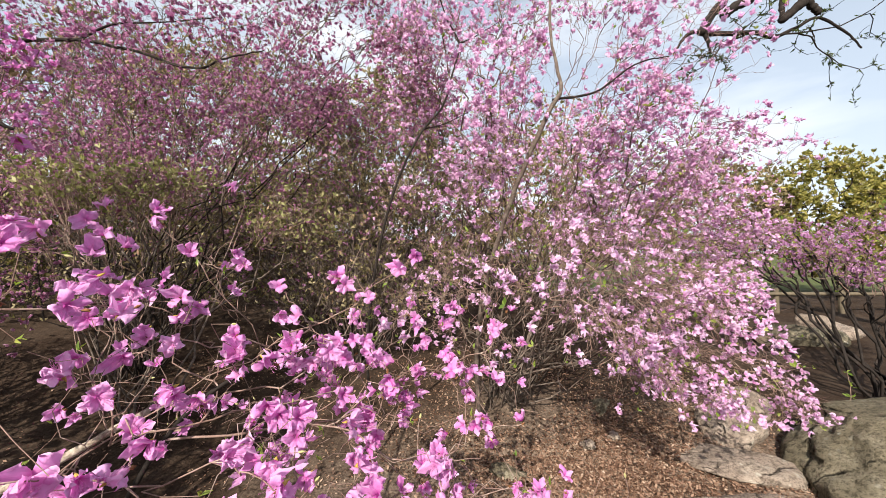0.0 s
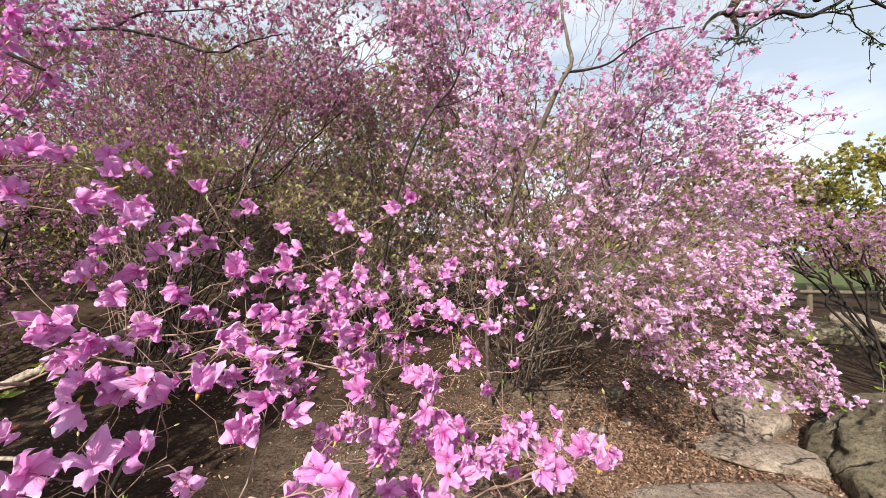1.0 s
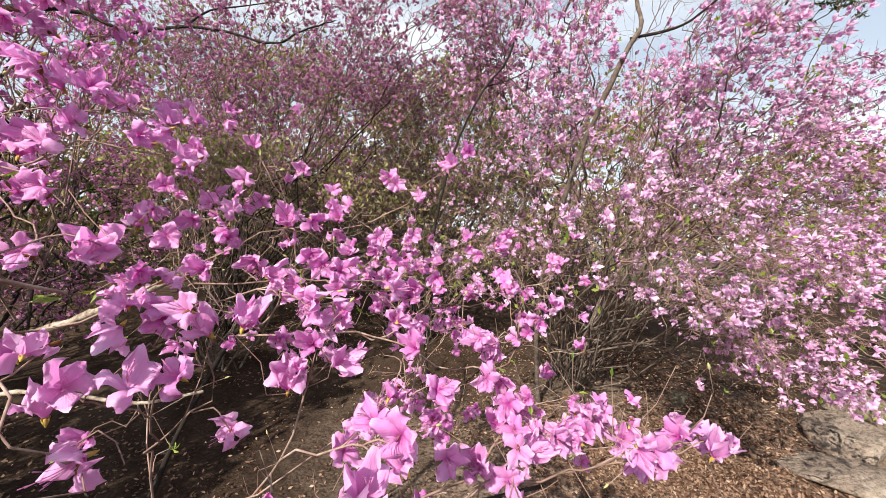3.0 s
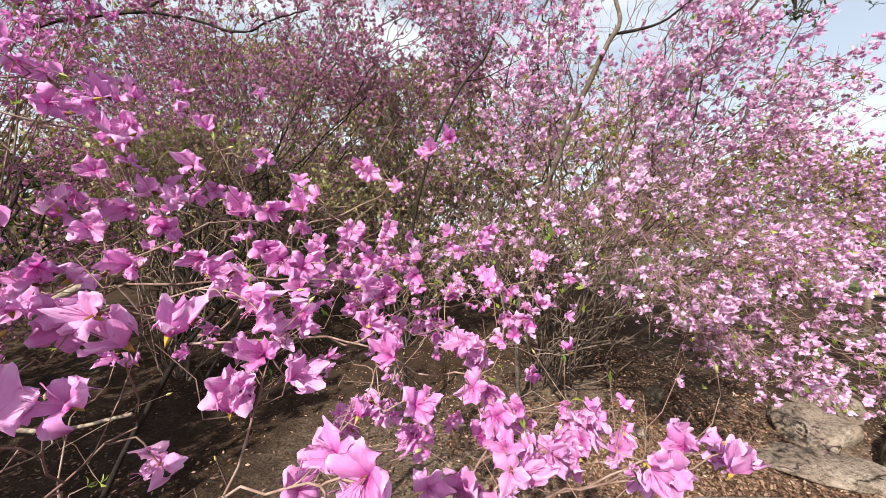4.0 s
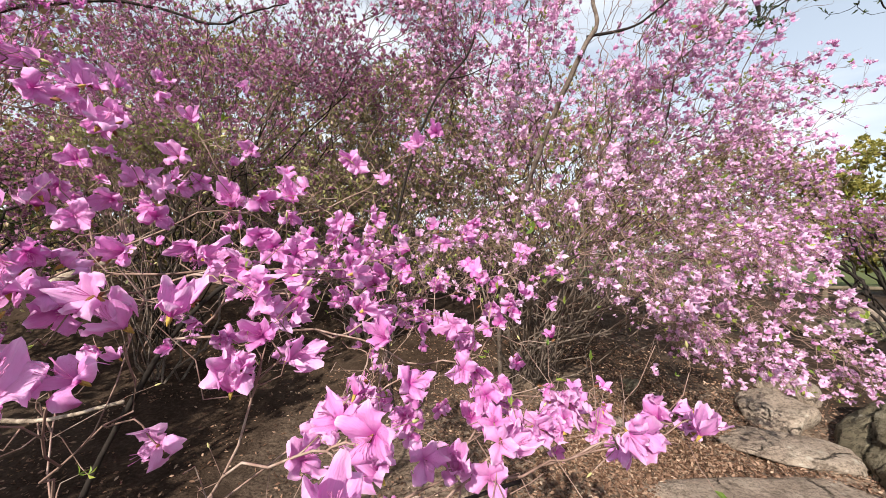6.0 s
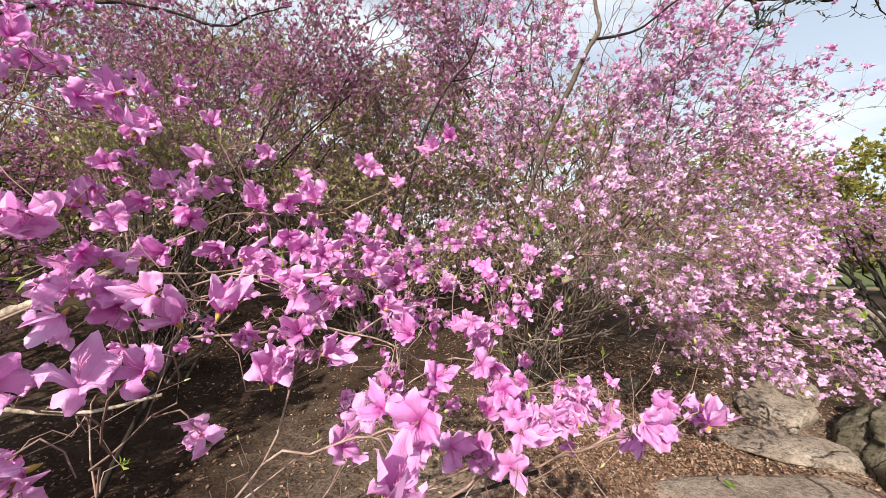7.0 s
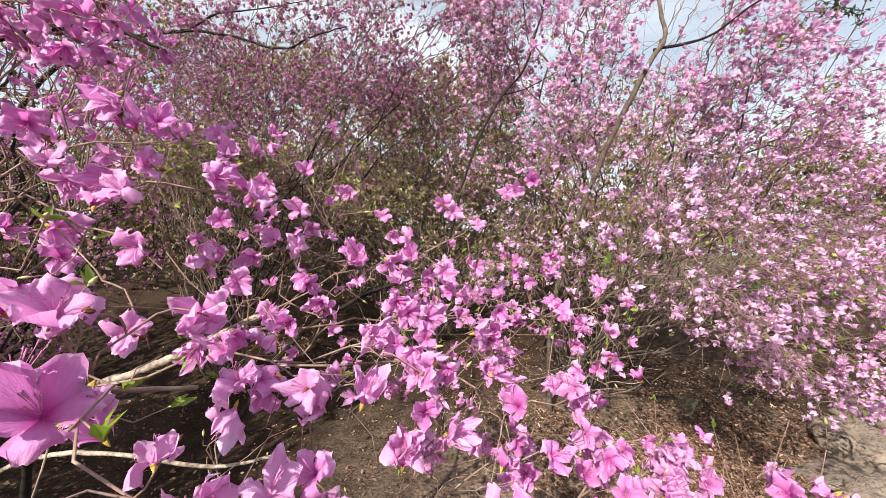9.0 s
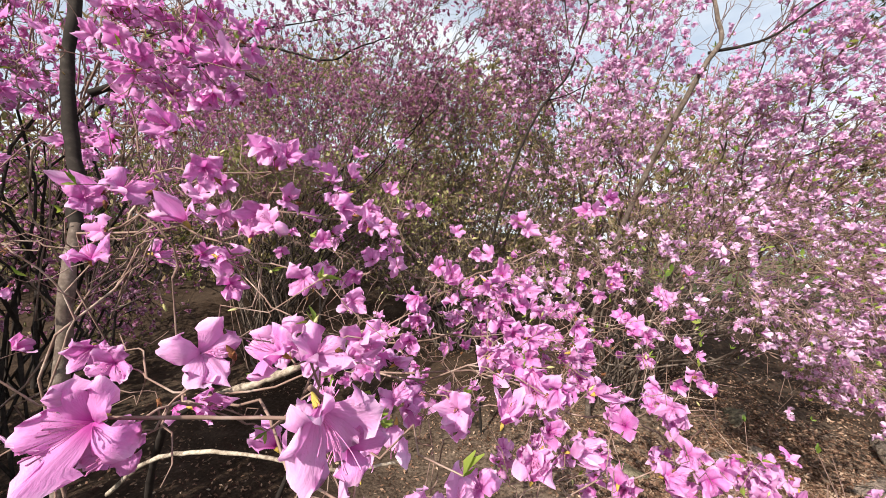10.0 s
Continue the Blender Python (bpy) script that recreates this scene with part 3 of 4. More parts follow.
def boulder(name, centre, radii, seed, material, label, category, group="", rough=0.28, turn=0.0, detail=4):
    """A weathered rock: a lumpy, flattened ball with planes and ledges."""
    bm = bmesh.new()
    bmesh.ops.create_icosphere(bm, subdivisions=detail, radius=1.0)
    r = random.Random(seed)
    planes = [(Vector((r.gauss(0, 1), r.gauss(0, 1), r.gauss(0, 0.8))).normalized(), r.uniform(0.5, 0.9)) for _ in range(13)]
    shift = Vector((seed * 3.7, seed * 1.3, 0))
    for v in bm.verts:
        p = v.co.copy()
        for nrm, lim in planes:
            over = p.dot(nrm) - lim
            if over > 0:
                p -= nrm * over * 0.85
        k = 1 + rough * noise.noise(p * 1.5 + shift) + rough * 0.4 * noise.noise(p * 4.5 + shift) + rough * 0.22 * (1 - abs(2 * noise.noise(p * 9 + shift))) + rough * 0.1 * noise.noise(p * 26 + shift)
        v.co = p * k
    for f in bm.faces:
        f.smooth = True
    me = bpy.data.meshes.new(name)
    bmesh.ops.scale(bm, vec=radii, verts=bm.verts)
    bm.to_mesh(me)
    bm.free()
    me.materials.append(material)
    ob = new(name, me)
    ob.matrix_basis = pose(*centre, 0, 0, turn)
    return tagged(ob, label, category, group)


boulder("boulder", (4.70, 2.45, 0.02), (2.15, 1.3, 0.70), 3, m_rock, "large grey-brown lichened boulder in the soil", "rock", detail=6, rough=0.10)
boulder("boulder", (6.4, 6.7, 0.10), (0.75, 0.5, 0.38), 31, m_rock, "grey boulder beside the path", "rock", detail=4, rough=0.2)
boulder("boulder", (7.6, 7.4, 0.10), (0.9, 0.5, 0.33), 32, m_stone, "pale flat boulder beside the path", "rock", detail=4, rough=0.2, turn=20)
boulder("rock_slab", (1.72, 2.28, -0.03), (0.80, 0.46, 0.10), 8, m_stone, "flat pale rock slab among dead leaves", "rock", turn=12, detail=5, rough=0.14)
boulder("rock_slab", (2.30, 2.95, 0.0), (0.46, 0.28, 0.11), 21, m_stone, "flat pale brown rock ledge beside the boulder", "rock", turn=-25, detail=5, rough=0.16)
boulder("rock", (2.62, 3.35, 0.05), (0.36, 0.28, 0.24), 5, m_stone, "angular pale brown rock beside the boulder", "rock", turn=-20, rough=0.2)
boulder("rock", (3.15, 3.85, 0.05), (0.40, 0.30, 0.22), 12, m_stone, "pale brown rock under drooping flowers", "rock", turn=30, rough=0.2)
boulder("stone", (1.49, 3.25, 0.05), (0.075, 0.06, 0.05), 6, m_stone, "small pale stone among dead leaves", "stone", detail=3)
boulder("stone", (1.58, 3.72, 0.12), (0.20, 0.12, 0.10), 9, m_rock, "grey stone half buried in dead leaves", "stone", turn=40, detail=3)
boulder("stone", (1.22, 3.15, 0.03), (0.08, 0.055, 0.045), 10, m_stone, "small brown stone among dead leaves", "stone", turn=10, detail=3)
boulder("stone", (0.45, 2.75, 0.02), (0.16, 0.09, 0.06), 14, m_rock, "low grey stone in the soil", "stone", turn=-15, detail=3)


# ---- shrubs by place ----
def stem_through(ob, points, r0, r1, material, name="stem", label="", sides=8):
    """A smooth, slightly knotty stem through the given points."""
    p = np.array(points, float)
    q = np.concatenate([[2 * p[0] - p[1]], p, [2 * p[-1] - p[-2]]])
    out = []
    for i in range(1, len(q) - 2):
        for t in np.linspace(0, 1, 6, endpoint=False):
            a, b, c, d = q[i - 1:i + 3]
            out.append(0.5 * (2 * b + (c - a) * t + (2 * a - 5 * b + 4 * c - d) * t * t + (3 * b - a - 3 * c + d) * t ** 3))
    out = np.array(out + [p[-1], p[-1] + unit(p[-1] - out[-1]) * r1 * 0.5])
    rad = np.append(np.linspace(r0, r1, len(out) - 1) * rng.uniform(0.88, 1.14, len(out) - 1), r1 * 0.1)
    out[1:-2] += rng.normal(0, 0.12 * min(r0, 0.03), (len(out) - 3, 3))
    return part_mesh(name, mesh_from(name, *tubes([(out, rad)], sides), material), ob, label)


def near_shrub():
    """The flowering azalea whose outer twigs hang in front."""
    high = [(-.724, .517, 1.82), (-.60, .445, 1.705), (-.655, .444, 1.606), (-.825, .395, 1.723), (-.725, .324, 1.621), (-.573, .30, 1.61), (-.492, .387, 1.529),
            (-.50, .517, 1.626), (-.489, .585, 1.62), (-.55, .559, 1.651), (-.564, .621, 1.645), (-.728, .468, 1.792), (-.671, .362, 1.718), (-.728, .466, 1.659),
            (-.613, .522, 1.724), (-.62, .42, 1.546), (-.825, .494, 1.554), (-.447, .348, 1.456), (-.722, .739, 1.77), (-.631, .389, 1.659), (-.749, .334, 1.637), (-.858, .481, 1.868), (-.751, .341, 1.564),
            (-.581, .434, 1.605), (-.573, .423, 1.696), (-.611, .448, 1.611), (-.572, .475, 1.641), (-.514, .6, 1.614), (-.623, .659, 1.712), (-.727, .647, 1.741)]
    far_out = [(-.664, .859, 1.815), (-.785, .837, 1.826), (-.57, .655, 1.51), (-.613, .597, 1.512), (-.535, .665, 1.55), (-.42, .933, 1.625), (-.35, .81, 1.562),
               (-.234, .896, 1.62), (-.18, .90, 1.60), (-.064, .886, 1.694), (-.12, .90, 1.67), (-.517, .934, 1.672), (-.661, 1.119, 1.904), (-.376, .677, 1.517),
               (-.295, .655, 1.506), (-.479, .659, 1.541), (-.232, .785, 1.489), (-.171, .845, 1.50), (-.25, .86, 1.50), (-.702, .893, 1.782), (-.558, .809, 1.71),
               (-.538, .745, 1.614), (-.555, .837, 1.574), (-.42, .742, 1.535), (-.186, .97, 1.421), (-.097, .86, 1.662), (-.262, .916, 1.644), (-.44, .665, 1.428)]
    middle = [(-.538, .511, 1.387), (-.331, .223, 1.46), (-.679, .316, 1.432), (-.539, .315, 1.41), (-.51, .209, 1.427), (-.357, .426, 1.40),
              (-.31, .405, 1.40), (-.253, .444, 1.39), (-.398, .577, 1.477), (-.411, .391, 1.467), (-.376, .403, 1.411), (-.208, .486, 1.392), (-.286, .542, 1.415),
              (-.287, .70, 1.53), (-.269, .508, 1.431), (-.511, .568, 1.479), (-.376, .68, 1.524), (-.269, .596, 1.451), (-.415, .566, 1.488)]
    inner = [(-.219, .613, 1.432), (-.142, .694, 1.383), (-.133, .706, 1.398), (-.19, .753, 1.411), (-.23, .602, 1.405), (-.192, .536, 1.374), (-.227, .646, 1.433),
             (-.464, .575, 1.437), (-.527, .579, 1.474), (0.0, 1.143, 1.481), (-.123, 1.30, 1.516), (.02, 1.20, 1.47), (-.05, 1.05, 1.45), (-.225, .517, 1.384), (-.115, .614, 1.362), (-.393, .476, 1.428), (-.404, .521, 1.432), (-.591, .577, 1.524), (-.635, .661, 1.585)]
    lower = [(-.31, .431, 1.375), (-.202, .488, 1.349), (-.279, .368, 1.347), (-.222, .481, 1.31), (-.162, .503, 1.324), (-.116, .453, 1.272), (-.058, .408, 1.273),
             (-.354, .323, 1.33), (-.11, .55, 1.279), (-.094, .413, 1.304), (-.217, .468, 1.316), (-.052, .317, 1.304), (-.70, .745, 1.237), (-.098, .583, 1.329), (-.043, .547, 1.286), (-.316, .476, 1.226), (-.083, .651, 1.187),
             (-.29, .344, 1.35), (-.052, .367, 1.308), (-.524, .458, 1.199)]
    low_out = [(-.027, .695, 1.323), (-.013, .658, 1.326), (.006, .633, 1.269), (.112, .653, 1.185), (.113, .609, 1.205), (.218, .551, 1.229), (.294, .572, 1.241),
               (.312, .624, 1.217), (.302, .709, 1.20), (.289, .681, 1.196), (.201, .851, 1.146), (.257, .809, 1.123), (.15, .72, 1.17), (.06, .70, 1.20), (.05, .60, 1.22), (.058, .554, 1.212), (.202, .826, 1.137), (.231, .66, 1.152), (.024, .703, 1.177), (-.024, .504, 1.213), (.197, .527, 1.234), (.185, .797, 1.162), (0.0, .42, 1.19)]
    nearest = [(-.531, .196, 1.451), (-.367, .258, 1.433), (-.25, .21, 1.30), (-.317, .227, 1.352), (-.292, .293, 1.293), (-.44, .283, 1.49), (-.62, .30, 1.63), (-.787, .361, 1.422), (-.533, .388, 1.345),
               (-.375, .255, 1.5), (-.45, .235, 1.495), (-.412, .24, 1.502), (-.436, .444, 1.421), (-.389, .332, 1.374)]
    middle += nearest
    low_out += [(x + 0.025, y + 0.04, z - 0.02) for x, y, z in low_out]
    root = (-1.02, 0.50, ground_z(-1.02, 0.50))
    ob = thing("azalea_bush", root, "azalea with large magenta-pink flowers on long pale twigs", "azalea bush", "azaleas")
    stem_through(ob, [(-1.02, .50, root[2] - .05), (-1.06, .47, .5), (-1.03, .47, 1.0), (-1.02, .47, 1.45), (-1.05, .50, 1.6)], .012, .0105, m_bark, label="grey-brown main stem")
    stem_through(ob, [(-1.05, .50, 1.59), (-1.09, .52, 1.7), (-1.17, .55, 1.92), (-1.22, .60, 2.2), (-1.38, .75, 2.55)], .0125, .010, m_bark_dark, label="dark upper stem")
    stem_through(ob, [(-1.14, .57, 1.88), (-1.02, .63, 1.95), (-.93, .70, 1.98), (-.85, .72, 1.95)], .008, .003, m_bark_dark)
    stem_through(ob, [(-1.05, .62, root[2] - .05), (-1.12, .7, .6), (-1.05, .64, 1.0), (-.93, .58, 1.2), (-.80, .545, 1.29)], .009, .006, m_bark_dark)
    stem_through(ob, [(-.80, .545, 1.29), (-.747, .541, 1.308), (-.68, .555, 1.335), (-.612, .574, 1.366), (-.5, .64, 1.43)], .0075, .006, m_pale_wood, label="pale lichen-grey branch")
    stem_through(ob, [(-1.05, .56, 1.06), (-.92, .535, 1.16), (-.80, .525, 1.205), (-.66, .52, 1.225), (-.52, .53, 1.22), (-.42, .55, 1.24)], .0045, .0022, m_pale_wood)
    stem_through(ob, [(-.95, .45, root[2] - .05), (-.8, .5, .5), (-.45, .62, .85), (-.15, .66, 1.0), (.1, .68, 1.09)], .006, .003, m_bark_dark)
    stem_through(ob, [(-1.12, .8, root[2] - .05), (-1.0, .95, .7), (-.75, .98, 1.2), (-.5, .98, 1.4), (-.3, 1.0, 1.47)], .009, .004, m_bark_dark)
    tips, ends, thin = [], [], []
    more_high = sample_canopy([((-1.45, .8, 2.1), (.3, .35, .4), 2), ((-1.75, .7, 1.95), (.5, .5, .6), 1.2), ((-1.1, .6, 1.75), (.15, .2, .2), 0.6), ((-.82, .50, 1.92), (.15, .13, .15), 1.0)], 80, 3.0, -0.2)
    more_back = sample_canopy([((-.2, 1.0, 1.25), (.42, .30, .26), 2), ((-.70, 1.05, 1.45), (.35, .28, .32), 1.3), ((.08, 1.0, 1.15), (.30, .2, .2), 1.0), ((-.1, 1.3, 1.38), (.42, .35, .24), 1.8)], 135, 3.0, -0.2)
    more_low = sample_canopy([((-.30, .78, 1.02), (.42, .18, .13), 1)], 10, 3.0, -0.3)
    more_left = sample_canopy([((-1.0, .35, 1.35), (.25, .25, .35), 1), ((-.95, .55, 1.8), (.25, .25, .3), 2)], 34, 3.0, -0.2)
    for foot, way, group, own in (((-1.0, .48, 1.55), (.6, -.1, .3), high, True), ((-.5, .98, 1.4), (.5, -.3, .4), far_out, True), ((-.8, .54, 1.29), (.8, -.1, .3), middle, True),
                                  ((-.55, .62, 1.38), (.8, 0, .1), inner, True), ((-.55, .56, .92), (.6, -.3, .6), lower, True), ((-.15, .66, 1.0), (.7, 0, .5), low_out, True),
                                  ((-1.16, .62, 2.0), (0, .3, .8), more_high, False), ((-.75, .98, 1.2), (.6, 0, .2), more_back, False), ((-1.0, .47, 1.1), (-.2, -.3, .5), more_left, False), ((-.45, .62, .85), (.3, .2, .6), more_low, False)):
        t = np.array(group)
        if own:
            t = t + np.array((0.0, 0.017, -0.006))
        paths, e = grow(foot, way, t, 0.0008, 0.33, 0.55, 0.04, 7)
        tips.append(t), ends.append(e)
        thin += paths
    tips, ends = np.concatenate(tips), np.concatenate(ends)
    outer = len(high) + len(far_out) + len(middle) + len(inner) + len(lower) + len(low_out)
    spurs = []
    for _ in range(560):
        pts, rad = thin[rng.integers(len(thin))]
        i = rng.integers(1, len(pts))
        d = unit(unit(pts[i] - pts[i - 1]) + rng.normal(0, 0.8, 3))
        ln = rng.uniform(0.03, 0.15)
        spurs.append((bend(pts[i], pts[i] + d * ln, unit(d + rng.normal(0, 0.6, 3)), 0.08, 5), np.linspace(min(rad[i], 0.0012) * 0.9, 0.0005, 5)))
    part_mesh("twig_mass", mesh_from("twig_mass", *tubes(thin + spurs, 5), m_twig), ob, "thin pale grey-brown twigs", "stuff")
    p1, f1 = near_sites(tips[:outer] - np.array((0.0, 0.017, -0.006)), ends[:outer], (-0.08, -0.2, 1.6))
    p2, f2 = truss_sites(tips[outer:], ends[outer:], 1.5, 0.022, open_side=(0.1, -0.35, 1.6), loose=0.65)
    # two large ones on a reddish twig of their own
    pair, ways = np.array([(-.308, .157, 1.495), (-.462, .157, 1.474)]), unit(np.array([(.62, -.45, -.42), (.33, -.87, .14)]))
    feet = pair - ways * 0.029
    for foot in feet:
        stem_through(ob, [(-.36, .34, 1.42), (-.365, .27, 1.445), (0.5 * (-.365 + foot[0]), 0.5 * (.27 + foot[1]), 0.5 * (1.445 + foot[2])), foot], .0017, .0012, m_twig, "twig", "reddish flower-bearing twig", 6)
    flower_objects(ob, pair[:1], ways[:1], np.array((0.043,)), True, 5)
    flower_objects(ob, pair[1:], ways[1:], np.array((0.056,)), True, 0)
    n2 = max(0, 298 - len(p1))
    flower_objects(ob, p1, f1, rng.uniform(0.038, 0.050, len(p1)), True)
    flower_objects(ob, p2[:n2], f2[:n2], rng.uniform(0.038, 0.049, n2), True)
    if len(p2) > n2:
        flower_mass(ob, p2[n2:], f2[n2:], rng.uniform(0.034, 0.046, len(p2) - n2), [corolla(61 + i, 6, 5, open_=o) for i, o in enumerate((1.0, 0.8, 0.5, 1.1))], m_petal_mass)
    e = np.array([q[0][-1] for q in spurs])
    w = np.array([q[0][-1] - q[0][-2] for q in spurs])
    leaf_mass(ob, e[::4], w[::4] + (0, 0, 0.02), 0.009, 0.017, m_leaf, 3, "small yellow-green young leaves")
    k = np.repeat(tips, 3, axis=0)
    w3 = unit(np.repeat(ends, 3, axis=0) + rng.normal(0, 0.7, k.shape))
    part_mesh("scale_mass", joined("scale_mass", [BUD], k - 0.004 * w3, frames_along(w3, rng.uniform(0, 6, len(k))), rng.uniform(0.007, 0.014, len(k)), m_bud_brown), ob, "brown bud scales under the flowers", "stuff")
    k = e[1::5]
    part_mesh("bud_mass", joined("bud_mass", [BUD], k, frames_along(w[1::5], rng.uniform(0, 6, len(k))), rng.uniform(0.006, 0.012, len(k)), m_bud_green), ob, "pale green pointed buds", "stuff")


def big_shrub():
    """The broad azalea beyond it, whose flowers reach the ground on one side."""
    blobs = [((0.55, 2.05, 1.45), (0.95, 0.75, 0.65), 2.0), ((1.70, 2.15, 1.15), (0.92, 0.42, 0.58), 5.4), ((0.95, 2.6, 2.6), (1.1, 0.9, 1.0), 3.4),
             ((1.75, 2.7, 2.2), (0.85, 0.7, 0.65), 2.0), ((0.0, 2.8, 2.9), (0.7, 0.6, 0.9), 1.7), ((0.7, 3.7, 2.2), (1.6, 1.1, 1.3), 2.2), ((1.6, 3.4, 1.5), (1.0, 0.8, 0.8), 1.2), ((0.3, 3.0, 3.7), (1.1, 0.7, 0.5), 1.5), ((1.3, 2.35, 2.9), (0.85, 0.6, 0.65), 3.0), ((2.15, 2.5, 2.25), (0.65, 0.5, 0.5), 2.2)]
    tips = sample_canopy(blobs, 7600, 1.7, -0.08)
    front = np.array([(.282, 1.375, 1.583), (.424, 1.337, 1.618), (.414, 1.278, 1.592), (.708, 1.484, 1.27), (.025, 1.237, 1.465), (.603, 1.452, 1.243), (1.18, 1.70, .875),
                      (-.2, 1.216, 1.465), (.231, 1.497, 1.604), (1.38, 1.73, 1.01), (2.19, 2.09, .77), (1.19, 1.93, 2.15), (.93, 1.98, .84), (.34, 1.36, 1.60), (.66, 1.46, 1.25)])
    front = np.concatenate([front, front + rng.normal(0, 0.035, front.shape)])
    low = 0.45 + 0.75 * np.clip((1.45 - tips[:, 0]) / 0.5, 0, 1)      # the litter under its middle lies open
    steep = (tips[:, 2] - 1.6) / tips[:, 1]
    slope = tips[:, 0] / tips[:, 1] < 0.83 + np.where(tips[:, 2] < 1.65, 0.46 * np.clip((1.65 - tips[:, 2]) / tips[:, 1], 0, 1), 0.05 + 0.5 * np.clip(steep, 0, 0.3))      # its open side falls away to the rocks
    airy = (steep > 0.28) & (tips[:, 0] / tips[:, 1] > 0.58 + 0.36 * np.clip((0.55 - steep) / 0.22, 0, 1)) & (rng.random(len(tips)) < 0.8)      # few twigs high on that side
    under = ((1.68 - tips[:, 2]) / tips[:, 1] > 0.29 + 0.17 * np.clip((tips[:, 0] / tips[:, 1] - 0.3) / 0.5, 0, 1)) & (tips[:, 1] < 3.2) & (rng.random(len(tips)) < 0.88)      # its skirt lifts towards the middle
    tips = np.concatenate([tips[(tips[:, 2] > low) & slope & ~airy & ~under], front])
    root = (0.5, 3.95, ground_z(0.5, 3.95))
    ob, ends, spur = shrub("azalea_bush", root, tips, 24, "broad azalea with pale pink flowers arching down to the ground", "azalea bush", "azaleas", r_tip=0.0009, power=0.42, spread=0.30, spurs=0.55, fine=4, spur_long=0.9, wiggle=0.07)
    stem_through(ob, [(.3, 3.4, root[2] - .1), (.25, 3.1, .8), (.28, 2.8, 1.35), (.42, 2.35, 2.05), (.6, 2.1, 2.52), (.66, 2.06, 2.66), (.60, 2.05, 2.95), (.62, 2.1, 3.4)], .022, .006, m_bark)
    stem_through(ob, [(.62, 2.1, 2.6), (.85, 2.05, 2.62), (1.05, 2.0, 2.75), (1.3, 2.1, 2.85)], .008, .003, m_bark_dark)
    stem_through(ob, [(-.6, 3.0, root[2] - .2), (-.62, 2.75, .9), (-.50, 2.5, 1.6), (-.40, 2.43, 2.0), (-.29, 2.42, 2.31), (-.16, 2.43, 2.55), (-.03, 2.42, 2.70), (.05, 2.4, 2.95), (.085, 2.4, 3.12), (.0, 2.4, 3.3), (-.1, 2.4, 3.6)], .011, .004, m_bark_dark)
    stem_through(ob, [(-.16, 2.43, 2.55), (0.0, 2.5, 2.62), (.2, 2.5, 2.72)], .005, .002, m_bark_dark)
    stem_through(ob, [(.085, 2.4, 3.12), (.2, 2.45, 3.2), (.4, 2.5, 3.35)], .005, .002, m_bark_dark)
    # fewer flowers in its open middle than on the arching side
    bare = (((tips - np.array((0.50, 2.1, 1.45))) / np.array((1.0, 0.8, 0.8))) ** 2).sum(1) < 1
    flowering = np.where(bare, rng.random(len(tips)) < 0.38, rng.random(len(tips)) < 0.9)
    flowering[-len(front):] = True
    p, f = truss_sites(tips[flowering], ends[flowering], 1.9, 0.022)
    order = np.argsort(((p - np.array((0.0, 0.1, 1.5))) ** 2).sum(1))
    p, f = p[order], f[order]
    s = rng.uniform(0.030, 0.043, len(p)) * np.clip(0.85 + 0.22 * (p[:, 2] - 1.0), 1.0, 1.3)
    flower_objects(ob, p[:300], f[:300], s[:300], False)
    flower_mass(ob, p[300:2800], f[300:2800], s[300:2800], MID_BLOOMS, m_petal_pale_mass)
    flower_mass(ob, p[2800:], f[2800:], s[2800:], FAR_BLOOMS, m_petal_pale_mass)
    leaf_mass(ob, spur[::7], rng.normal(0, 0.5, (len(spur[::7]), 3)) + (0, 0, 1), 0.014, 0.030, m_leaf, 3, "", FAR_LEAVES)


def back_shrub(root, blobs, tips_n, stems, label, flowers, leaves, leaf_mat, petal=None, size=(0.045, 0.06), cut=-0.1, clump=1.6, twig=None, bark=None, spurs=0.5, leaf_size=(0.025, 0.05),
               category="azalea bush", name="azalea_bush", mean=1.9, r_tip=0.0014, spur_long=1.5, limbs=(), count=3, low=0.3, blooms=FAR_BLOOMS, power=0.44):
    root = (root[0], root[1], ground_z(root[0], root[1]))
    tips = sample_canopy(blobs, tips_n, clump, cut)
    tips[:, 2] += max(0.0, root[2] - 0.4)
    tips = tips[tips[:, 2] > root[2] + low]
    ob, ends, spur = shrub(name, root, tips, stems, label, category, "azaleas" if flowers > 0.3 else "", r_tip=r_tip, power=power, spread=0.35, spurs=spurs, thick=0.007, bark=bark, twig=twig, wiggle=0.055, fine=3, spur_long=spur_long)
    if flowers > 0:
        m = rng.random(len(tips)) < flowers
        p, f = truss_sites(tips[m], ends[m], mean, 0.03)
        flower_mass(ob, p, f, rng.uniform(*size, len(p)), blooms, petal or m_petal_mass)
    if leaves > 0:
        both = np.concatenate([tips, spur])
        m = rng.random(len(both)) < leaves
        leaf_mass(ob, both[m], rng.normal(0, 0.5, (int(m.sum()), 3)) + (0, -0.2, 1), *leaf_size, leaf_mat, count, "", FAR_LEAVES)
    for pts, r0, r1 in limbs:
        stem_through(ob, pts, r0, r1, bark or m_bark)
    return ob


